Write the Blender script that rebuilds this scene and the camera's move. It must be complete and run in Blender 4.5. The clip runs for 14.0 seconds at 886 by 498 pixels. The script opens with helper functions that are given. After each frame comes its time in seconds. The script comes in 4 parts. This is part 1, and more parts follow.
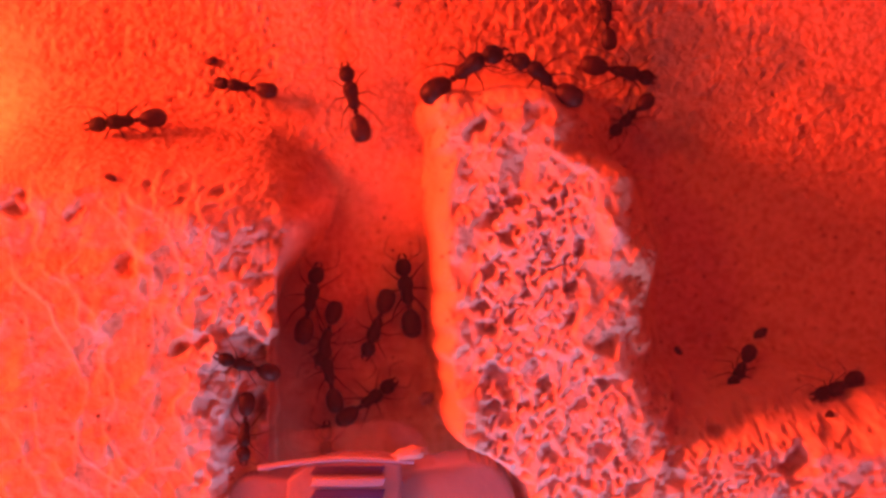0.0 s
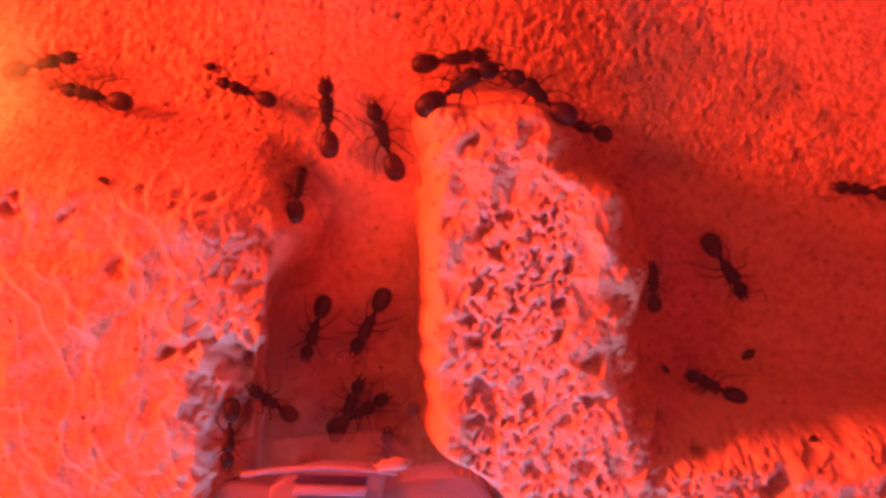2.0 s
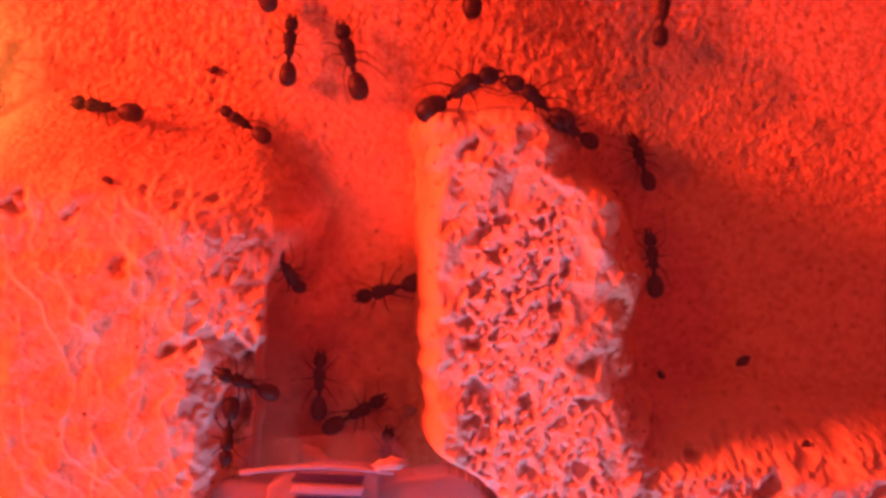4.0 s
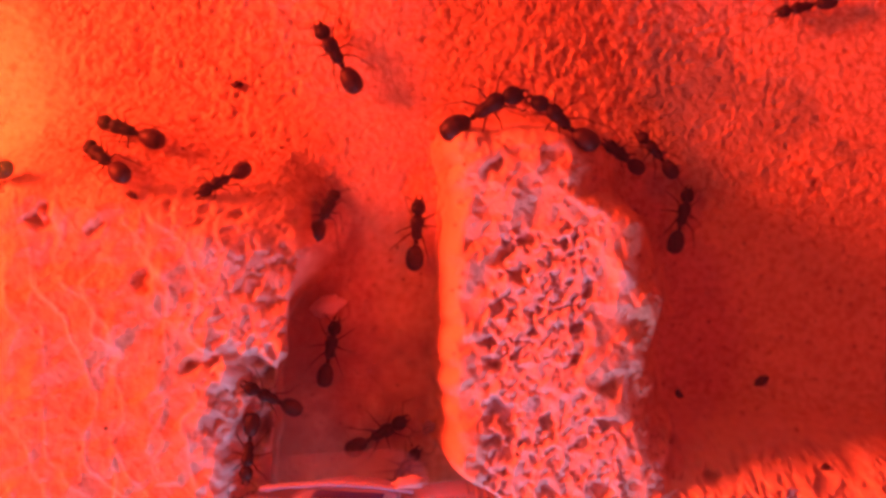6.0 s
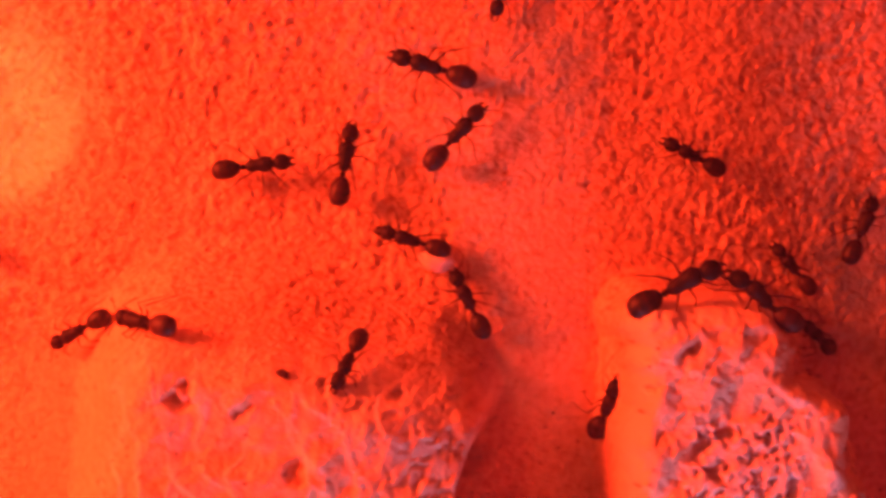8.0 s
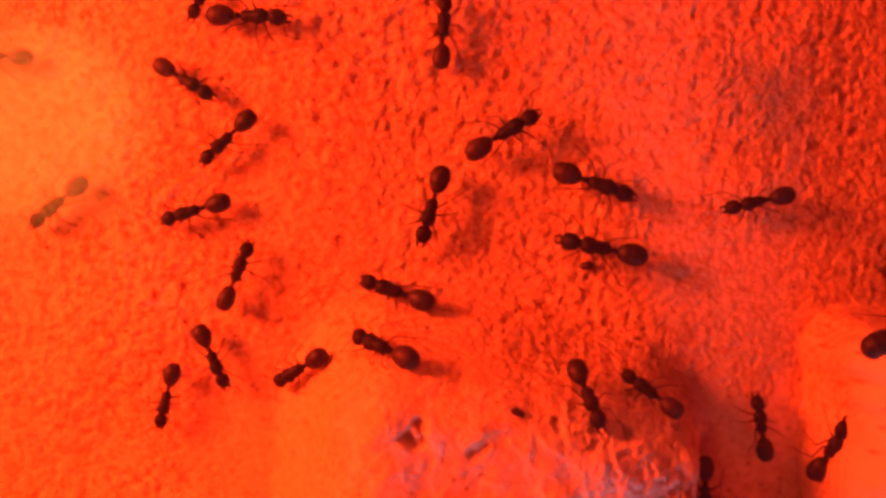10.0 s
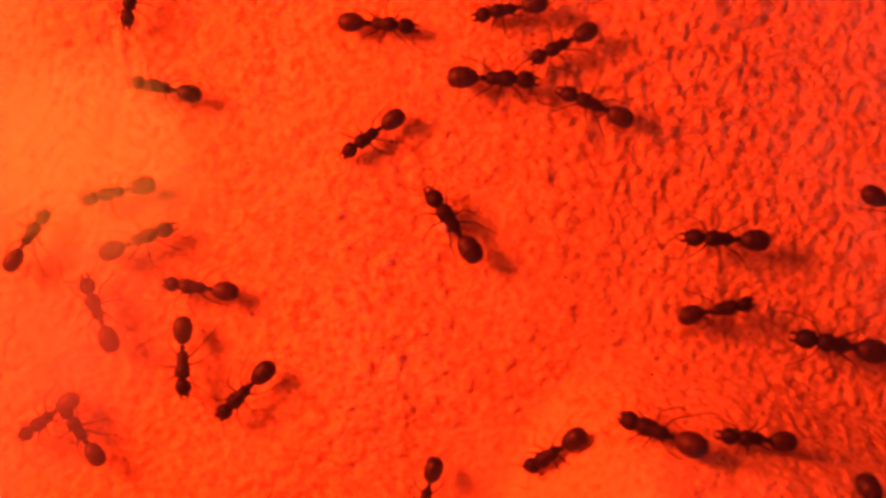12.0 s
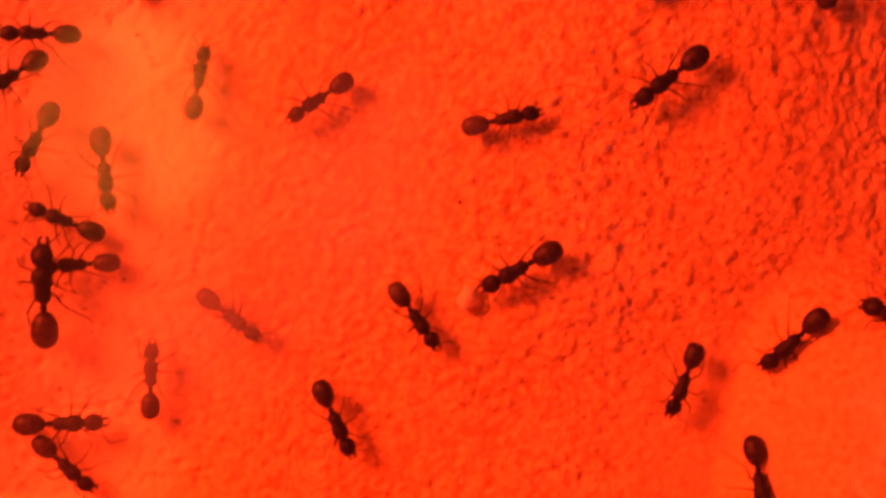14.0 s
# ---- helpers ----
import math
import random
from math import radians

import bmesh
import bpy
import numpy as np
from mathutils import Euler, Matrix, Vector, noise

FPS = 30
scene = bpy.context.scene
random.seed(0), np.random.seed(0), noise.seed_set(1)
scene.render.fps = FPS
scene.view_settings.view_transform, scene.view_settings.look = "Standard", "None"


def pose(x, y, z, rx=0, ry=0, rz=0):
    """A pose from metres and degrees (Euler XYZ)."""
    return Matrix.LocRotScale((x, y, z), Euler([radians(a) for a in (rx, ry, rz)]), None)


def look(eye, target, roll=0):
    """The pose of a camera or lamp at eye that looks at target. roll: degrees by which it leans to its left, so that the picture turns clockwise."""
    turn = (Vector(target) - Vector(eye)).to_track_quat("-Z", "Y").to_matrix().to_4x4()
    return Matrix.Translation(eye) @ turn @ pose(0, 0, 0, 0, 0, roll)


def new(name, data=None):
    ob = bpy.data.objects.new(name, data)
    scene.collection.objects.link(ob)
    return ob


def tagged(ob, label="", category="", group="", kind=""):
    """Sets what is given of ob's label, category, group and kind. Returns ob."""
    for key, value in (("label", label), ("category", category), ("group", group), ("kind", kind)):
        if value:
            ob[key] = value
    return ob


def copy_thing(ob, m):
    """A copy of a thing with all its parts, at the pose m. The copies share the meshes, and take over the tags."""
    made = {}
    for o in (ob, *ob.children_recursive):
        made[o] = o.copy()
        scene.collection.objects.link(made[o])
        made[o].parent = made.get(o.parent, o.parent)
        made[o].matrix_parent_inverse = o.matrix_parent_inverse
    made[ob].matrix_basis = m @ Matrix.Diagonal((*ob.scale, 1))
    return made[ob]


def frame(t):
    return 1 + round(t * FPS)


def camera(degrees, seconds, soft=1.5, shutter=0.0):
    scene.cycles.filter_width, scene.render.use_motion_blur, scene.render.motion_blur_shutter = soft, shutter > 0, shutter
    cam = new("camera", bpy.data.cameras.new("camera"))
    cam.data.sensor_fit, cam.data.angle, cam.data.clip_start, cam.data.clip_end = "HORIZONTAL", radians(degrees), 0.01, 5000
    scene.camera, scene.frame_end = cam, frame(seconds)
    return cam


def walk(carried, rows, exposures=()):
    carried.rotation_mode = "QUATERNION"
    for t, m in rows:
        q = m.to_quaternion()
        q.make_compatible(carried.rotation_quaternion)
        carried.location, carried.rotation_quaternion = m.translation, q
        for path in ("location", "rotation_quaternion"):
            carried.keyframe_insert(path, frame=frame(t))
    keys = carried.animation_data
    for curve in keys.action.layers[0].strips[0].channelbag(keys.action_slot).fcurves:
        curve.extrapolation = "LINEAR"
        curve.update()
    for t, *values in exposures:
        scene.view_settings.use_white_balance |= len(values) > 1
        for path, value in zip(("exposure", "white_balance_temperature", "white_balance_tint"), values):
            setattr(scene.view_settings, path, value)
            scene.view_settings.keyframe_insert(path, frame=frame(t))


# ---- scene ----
cam = camera(43.3, 14.0, 3.2, 0.5)
METRES, EYE, TILT, LEAN, TURN = 0.105, 0.0945, -90.0, 0.0, 0.0
ROWS = [
    (0.0, 0.0, 0.0, 0.0, 0.0, 0.0, 0.0),
    (0.5, 0.0025, -0.0012, 0.0035, -0.04, -0.03, -0.72),
    (1.0, 0.0057, -0.0014, 0.0037, -0.01, 0.21, -1.31),
    (1.5, 0.0071, -0.0024, 0.0083, -0.01, 0.1, -1.65),
    (2.0, 0.0083, -0.0029, 0.0069, -0.0, 0.25, -1.82),
    (2.5, 0.0094, -0.0062, 0.0052, 0.02, 0.32, -1.88),
    (3.0, 0.0102, -0.0093, 0.0011, 0.01, 0.54, -2.07),
    (5.5, 0.0052, -0.019, -0.0008, 0.04, 0.92, -3.02),
    (6.0, -0.005, -0.0164, 0.0137, 0.28, 0.88, -3.2),
    (6.5, -0.0208, -0.0015, 0.0445, 0.84, 0.91, -3.35),
    (7.0, -0.0532, 0.0309, 0.0838, 1.17, 1.23, -3.7),
    (7.5, -0.1108, 0.0582, 0.1172, 0.13, 1.33, -4.03),
    (8.0, -0.173, 0.0797, 0.1487, -0.9, 0.81, -4.24),
    (10.5, -0.3908, 0.0964, 0.155, -1.64, 1.86, -4.91),
    (11.0, -0.4259, 0.1087, 0.1543, -0.59, 2.42, -5.13),
    (11.5, -0.496, 0.1311, 0.2006, -1.47, 0.22, -4.87),
    (12.0, -0.5691, 0.1659, 0.1728, -2.87, 2.86, -5.29),
    (12.5, -0.6213, 0.1822, 0.193, -2.74, 2.5, -5.09),
    (13.0, -0.6714, 0.1976, 0.1849, -2.87, 2.57, -5.26),
    (13.5, -0.7114, 0.2087, 0.1221, -3.66, 3.7, -5.86),
    (14.0, -0.745, 0.2118, 0.0608, -4.5, 3.57, -6.45),
]
walk(cam, [(t, pose(0, 0, EYE, TILT, LEAN, TURN) @ pose(METRES * x, METRES * y, METRES * z, 90 + pitch, roll, yaw)) for t, x, y, z, yaw, pitch, roll in ROWS],
     [(0, -0.04, 6500, 10), (6.0, -0.04, 6500, 10), (8.0, -0.22, 6550, 6), (10.5, -0.84, 7000, -4), (12, -1.06, 7000, -4), (13.5, -1.28, 7000, -4), (14, -1.40, 7000, -4)])

MM = 0.001
COVER = 2.4  # underside of the clear cover sheet, millimetres

# ---- light: a red heat lamp above the nest, a dim reddish room ----
world = bpy.data.worlds.new("room_light")
world.use_nodes = True
scene.world = world
world.node_tree.nodes["Background"].inputs["Color"].default_value = (1.0, 0.042, 0.080, 1)
world.node_tree.nodes["Background"].inputs["Strength"].default_value = 0.52
lamp_data = bpy.data.lights.new("red_lamp_light", "AREA")
lamp_data.shape, lamp_data.size, lamp_data.energy = "DISK", 0.066, 1.78
lamp_data.color = (1.0, 0.050, 0.0140)
lamp = new("red_lamp_light", lamp_data)
lamp.matrix_world = look((-0.185, 0.058, 0.060), (-0.06, 0.018, -0.01))
# a small warm bulb high over the far corner, mirrored in the cover sheet
bulb_data = bpy.data.lights.new("warm_bulb_light", "POINT")
bulb_data.energy, bulb_data.shadow_soft_size = 0.37, 0.025
bulb_data.color = (1.0, 0.17, 0.03)
bulb = new("warm_bulb_light", bulb_data)
bulb.matrix_world = pose(-0.138, 0.047, 0.215)
# an unseen disc lamp, added low and near the front edge for cool light
cool_front_data = bpy.data.lights.new("cool_front_light", "AREA")
cool_front_data.shape, cool_front_data.size, cool_front_data.energy = "DISK", 0.05, 0.019
cool_front_data.color, cool_front_data.spread = (0.46, 0.55, 1.0), radians(80)
cool_front = new("cool_front_light", cool_front_data)
cool_front.matrix_world = look((0.02, -0.115, 0.036), (-0.005, -0.01, 0.0))


# ---- materials ----
def material(name, rough=0.7, metal=0.0):
    m = bpy.data.materials.new(name)
    m.use_nodes = True
    nt = m.node_tree
    b = nt.nodes["Principled BSDF"]
    b.inputs["Roughness"].default_value, b.inputs["Metallic"].default_value, b.inputs["Specular IOR Level"].default_value = rough, metal, 0.3
    return m, nt, b


def node(nt, kind, **values):
    n = nt.nodes.new(kind)
    for k, v in values.items():
        n.inputs[k.replace("_", " ")].default_value = v
    return n


def noise_tex(nt, scale, detail=4.0, rough=0.6):
    co = nt.nodes.new("ShaderNodeTexCoord")
    n = node(nt, "ShaderNodeTexNoise", Scale=scale, Detail=detail, Roughness=rough)
    nt.links.new(co.outputs["Object"], n.inputs["Vector"])
    return n


def ramp(nt, source, stops):
    r = nt.nodes.new("ShaderNodeValToRGB")
    r.color_ramp.elements[0].position, r.color_ramp.elements[0].color = stops[0][0], (*stops[0][1], 1)
    r.color_ramp.elements[1].position, r.color_ramp.elements[1].color = stops[-1][0], (*stops[-1][1], 1)
    for p, c in stops[1:-1]:
        r.color_ramp.elements.new(p).color = (*c, 1)
    nt.links.new(source, r.inputs["Fac"])
    return r.outputs["Color"]


def mix(nt, fac, a, b, how="MIX"):
    n = nt.nodes.new("ShaderNodeMix")
    n.data_type, n.blend_type = "RGBA", how
    for socket, v in ((n.inputs[0], fac), (n.inputs[6], a), (n.inputs[7], b)):
        if isinstance(v, (int, float)):
            socket.default_value = v
        elif isinstance(v, tuple):
            socket.default_value = (*v, 1)
        else:
            nt.links.new(v, socket)
    return n.outputs[2]


def bump(nt, b, height, strength, distance):
    n = node(nt, "ShaderNodeBump", Strength=strength, Distance=distance)
    nt.links.new(height, n.inputs["Height"])
    nt.links.new(n.outputs["Normal"], b.inputs["Normal"])


def attribute(nt, name):
    n = nt.nodes.new("ShaderNodeAttribute")
    n.attribute_name = name
    return n.outputs["Fac"]


def plaster():
    m, nt, b = material("ochre_plaster", 0.85)
    grain, blotch, grey = noise_tex(nt, 1500, 5), noise_tex(nt, 120, 4), noise_tex(nt, 45, 3)
    speck = node(nt, "ShaderNodeMath")
    speck.operation = "MULTIPLY"
    nt.links.new(attribute(nt, "speck"), speck.inputs[0])
    nt.links.new(ramp(nt, noise_tex(nt, 1250, 3, 0.5).outputs["Fac"], [(0.38, (1, 1, 1)), (0.50, (0, 0, 0))]), speck.inputs[1])
    floor = ramp(nt, blotch.outputs["Fac"], [(0.3, (0.70, 0.41, 0.25)), (0.7, (0.84, 0.56, 0.37))])
    floor = mix(nt, 0.35, floor, ramp(nt, grain.outputs["Fac"], [(0.35, (0.45, 0.22, 0.12)), (0.6, (0.9, 0.62, 0.36))]))
    floor = mix(nt, speck.outputs[0], floor, (0.52, 0.24, 0.13))
    stain = node(nt, "ShaderNodeMath")
    stain.operation = "MULTIPLY"
    nt.links.new(attribute(nt, "stain"), stain.inputs[0])
    nt.links.new(ramp(nt, grey.outputs["Fac"], [(0.32, (0, 0, 0)), (0.55, (1, 1, 1))]), stain.inputs[1])
    floor = mix(nt, stain.outputs[0], floor, (0.34, 0.30, 0.23))
    pale = ramp(nt, blotch.outputs["Fac"], [(0.3, (0.78, 0.55, 0.42)), (0.7, (0.90, 0.71, 0.58))])
    c = mix(nt, attribute(nt, "pale"), floor, pale)
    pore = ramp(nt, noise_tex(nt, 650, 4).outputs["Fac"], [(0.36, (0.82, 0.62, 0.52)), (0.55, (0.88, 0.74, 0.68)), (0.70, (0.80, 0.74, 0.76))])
    # pores painted darker and lavender, as shade in their depths
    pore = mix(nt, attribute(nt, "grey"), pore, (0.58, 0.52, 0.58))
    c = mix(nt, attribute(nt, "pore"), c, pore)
    c = mix(nt, attribute(nt, "vein"), c, (0.95, 0.84, 0.78))
    # brown of the flank, and shade painted into the passage and pocket
    c = mix(nt, attribute(nt, "shade_brown"), c, (0.27, 0.115, 0.09))
    # specks of dirt, and shade painted into the pores and pits
    c = mix(nt, attribute(nt, "dirt_shade"), c, (0.22, 0.10, 0.07))
    nt.links.new(c, b.inputs["Base Color"])
    relief = node(nt, "ShaderNodeBump", Distance=0.0006)
    share = node(nt, "ShaderNodeMath")
    share.operation, share.inputs[1].default_value, share.inputs[2].default_value = "MULTIPLY_ADD", 0.5, 0.26
    nt.links.new(attribute(nt, "speck"), share.inputs[0])
    nt.links.new(share.outputs[0], relief.inputs["Strength"])
    nt.links.new(noise_tex(nt, 1900, 3, 0.6).outputs["Fac"], relief.inputs["Height"])
    nt.links.new(relief.outputs["Normal"], b.inputs["Normal"])
    return m


def chitin(name, dark, light):
    m, nt, b = material(name, 0.55)
    info = nt.nodes.new("ShaderNodeObjectInfo")
    c = mix(nt, info.outputs["Random"], dark, light)
    c = mix(nt, noise_tex(nt, 900, 3).outputs["Fac"], c, dark)
    nt.links.new(c, b.inputs["Base Color"])
    b.inputs["Specular IOR Level"].default_value = 0.18
    bump(nt, b, noise_tex(nt, 6000, 2).outputs["Fac"], 0.25, 0.00003)
    return m


def banded():
    """The rear body: dark plates with paler seams between them."""
    m, nt, b = material("banded_chitin", 0.5)
    co = nt.nodes.new("ShaderNodeTexCoord")
    sep = nt.nodes.new("ShaderNodeSeparateXYZ")
    nt.links.new(co.outputs["Object"], sep.inputs[0])
    wave = node(nt, "ShaderNodeMath")
    wave.operation = "MULTIPLY"
    wave.inputs[1].default_value = 2 * math.pi / 0.0007
    nt.links.new(sep.outputs["X"], wave.inputs[0])
    sine = node(nt, "ShaderNodeMath")
    sine.operation = "SINE"
    nt.links.new(wave.outputs[0], sine.inputs[0])
    info = nt.nodes.new("ShaderNodeObjectInfo")
    dark = mix(nt, info.outputs["Random"], (0.007, 0.003, 0.003), (0.030, 0.010, 0.008))
    nt.links.new(mix(nt, ramp(nt, sine.outputs[0], [(0.72, (0, 0, 0)), (0.95, (0.2, 0.2, 0.2))]), dark, (0.22, 0.065, 0.042)), b.inputs["Base Color"])
    return m


def clear_plastic():
    m, nt, b = material("clear_plastic", 0.3)
    b.inputs["Base Color"].default_value = (0.62, 0.52, 0.62, 1)
    b.inputs["Transmission Weight"].default_value = 0.6
    b.inputs["IOR"].default_value = 1.3
    bump(nt, b, noise_tex(nt, 260, 4).outputs["Fac"], 0.6, 0.0008)
    return m


def cover_sheet():
    """Clear acrylic, smeared and dusty: mostly see-through, with a broad dull gloss."""
    m = bpy.data.materials.new("dusty_acrylic")
    m.use_nodes = True
    nt = m.node_tree
    nt.nodes.remove(nt.nodes["Principled BSDF"])
    clear, gloss, dust = (nt.nodes.new("ShaderNodeBsdf" + k) for k in ("Transparent", "Glossy", "Diffuse"))
    gloss.inputs["Color"].default_value = (0.65, 0.65, 0.65, 1)
    smear = noise_tex(nt, 55, 3)
    nt.links.new(ramp(nt, smear.outputs["Fac"], [(0.35, (0.075, 0.075, 0.075)), (0.65, (0.14, 0.14, 0.14))]), gloss.inputs["Roughness"])
    dust.inputs["Color"].default_value = (0.75, 0.70, 0.66, 1)
    fresnel = node(nt, "ShaderNodeFresnel", IOR=1.55)
    shine, veil = nt.nodes.new("ShaderNodeMixShader"), nt.nodes.new("ShaderNodeMixShader")
    nt.links.new(fresnel.outputs[0], shine.inputs[0])
    nt.links.new(clear.outputs[0], shine.inputs[1])
    nt.links.new(gloss.outputs[0], shine.inputs[2])
    # a thin film of dust all over, and a painted streak of haze
    film = ramp(nt, noise_tex(nt, 90, 5).outputs["Fac"], [(0.35, (0.001, 0.001, 0.001)), (0.7, (0.008, 0.008, 0.008))])
    streak = nt.nodes.new("ShaderNodeMapping")
    streak.vector_type = "TEXTURE"
    streak.inputs["Location"].default_value = (-0.084, 0.009, 0.0034)
    streak.inputs["Rotation"].default_value = (0, 0, radians(48))
    streak.inputs["Scale"].default_value = (0.019, 0.008, 1)
    nt.links.new(nt.nodes.new("ShaderNodeTexCoord").outputs["Object"], streak.inputs["Vector"])
    reach = nt.nodes.new("ShaderNodeVectorMath")
    reach.operation = "LENGTH"
    nt.links.new(streak.outputs[0], reach.inputs[0])
    # haze painted in along the streak, to veil the ants below
    painted_haze = ramp(nt, reach.outputs["Value"], [(0.2, (0.2, 0.2, 0.2)), (1.0, (0, 0, 0))])
    painted_haze = mix(nt, 1.0, painted_haze, ramp(nt, noise_tex(nt, 160, 3).outputs["Fac"], [(0.35, (0.25, 0.25, 0.25)), (0.6, (1, 1, 1))]), "MULTIPLY")
    nt.links.new(mix(nt, 1.0, film, painted_haze, "ADD"), veil.inputs[0])
    nt.links.new(shine.outputs[0], veil.inputs[1])
    nt.links.new(dust.outputs[0], veil.inputs[2])
    nt.links.new(veil.outputs[0], nt.nodes["Material Output"].inputs["Surface"])
    return m


def hazy_film():
    """Thin scuffed plastic: see-through, with a mauve bloom."""
    m = bpy.data.materials.new("hazy_film")
    m.use_nodes = True
    nt = m.node_tree
    b = nt.nodes["Principled BSDF"]
    b.inputs["Base Color"].default_value, b.inputs["Roughness"].default_value = (0.50, 0.42, 0.58, 1), 0.35
    clear, veil = nt.nodes.new("ShaderNodeBsdfTransparent"), nt.nodes.new("ShaderNodeMixShader")
    nt.links.new(ramp(nt, noise_tex(nt, 300, 4).outputs["Fac"], [(0.3, (0.03, 0.03, 0.03)), (0.7, (0.13, 0.13, 0.13))]), veil.inputs[0])
    nt.links.new(clear.outputs[0], veil.inputs[1])
    nt.links.new(b.outputs[0], veil.inputs[2])
    nt.links.new(veil.outputs[0], nt.nodes["Material Output"].inputs["Surface"])
    return m


def plain(name, colour, rough=0.7, scale=600.0, amount=0.35):
    m, nt, b = material(name, rough)
    n = noise_tex(nt, scale, 4)
    nt.links.new(mix(nt, n.outputs["Fac"], tuple(v * (1 - amount) for v in colour), tuple(min(v * (1 + amount), 1) for v in colour)), b.inputs["Base Color"])
    bump(nt, b, n.outputs["Fac"], 0.4, 0.0001)
    return m


PLASTER = plaster()
BODY = chitin("brown_chitin", (0.007, 0.003, 0.003), (0.030, 0.010, 0.008))
LIMB = chitin("limb_chitin", (0.03, 0.010, 0.008), (0.09, 0.028, 0.018))
GASTER = banded()
PLASTIC = clear_plastic()
ACRYLIC = cover_sheet()
FILM = hazy_film()
FROSTED = plain("frosted_plastic", (0.40, 0.40, 0.58), 0.3, 300.0, 0.15)
TINTED = plain("purple_plastic", (0.06, 0.05, 0.18), 0.25)
SEED = plain("dark_seed", (0.05, 0.018, 0.012), 0.6)
GRIT = plain("brown_grit", (0.10, 0.045, 0.03), 0.8)
FOOD = plain("pale_crumb", (0.76, 0.60, 0.53), 0.7)
SCRAP = plain("plaster_scrap", (0.60, 0.44, 0.42), 0.85)
DUST = plain("white_dust", (0.85, 0.85, 0.85), 0.8)
FRAME = plain("grey_frame", (0.35, 0.33, 0.32), 0.5)
WOOD = plain("table_wood", (0.20, 0.12, 0.07), 0.6, 40)


def part(name, bm, mat, parent=None, label="", smooth=True):
    """Links a bmesh as one mesh object, under a thing or a part."""
    me = bpy.data.meshes.new(name)
    bm.to_mesh(me)
    bm.free()
    me.materials.append(mat)
    if smooth:
        me.polygons.foreach_set("use_smooth", [True] * len(me.polygons))
    ob = new(name, me)
    ob.parent = parent
    return tagged(ob, label)


# ---- the moulded nest floor: heights in millimetres, z = 0 at the block tops ----
def ease(v, a, b):
    u = np.clip((v - a) / (b - a), 0.0, 1.0)
    return u * u * (3 - 2 * u)


def hashed(i, j, k):
    v = np.sin(i * 127.1 + j * 311.7 + k * 74.7) * 43758.5453
    return v - np.floor(v)


def grain_noise(x, y, size, k):
    """Smooth value noise, -1 to 1, with features about as wide as size."""
    x, y = x / size, y / size
    i, j = np.floor(x), np.floor(y)
    u, v = x - i, y - j
    u, v = u * u * (3 - 2 * u), v * v * (3 - 2 * v)
    a, b = hashed(i, j, k), hashed(i + 1, j, k)
    c, d = hashed(i, j + 1, k), hashed(i + 1, j + 1, k)
    return 2 * (a + (b - a) * u + (c - a) * v + (a - b - c + d) * u * v) - 1


def side(v, edge, width):
    return np.clip((v - edge) / width, 0.0, 1.2)


def floor_height(x, y):
    h = -13.5 - 5.5 * ease(x, -8, 30) - 4.5 * ease(-x, 46, 80) - 1.5 * ease(-y, -14, 4)
    return h + 7.0 * ease(-x, 98, 118) + 2.0 * ease(y, 52, 75)


def rim_line(y):
    """Where the crust of the middle block ends towards the side chamber."""
    return 9.5 + 3.8 * ease(-y, -9.2, -6) + 2.5 * ease(-y, -6, 2) + 3.5 * ease(-y, 6, 18)


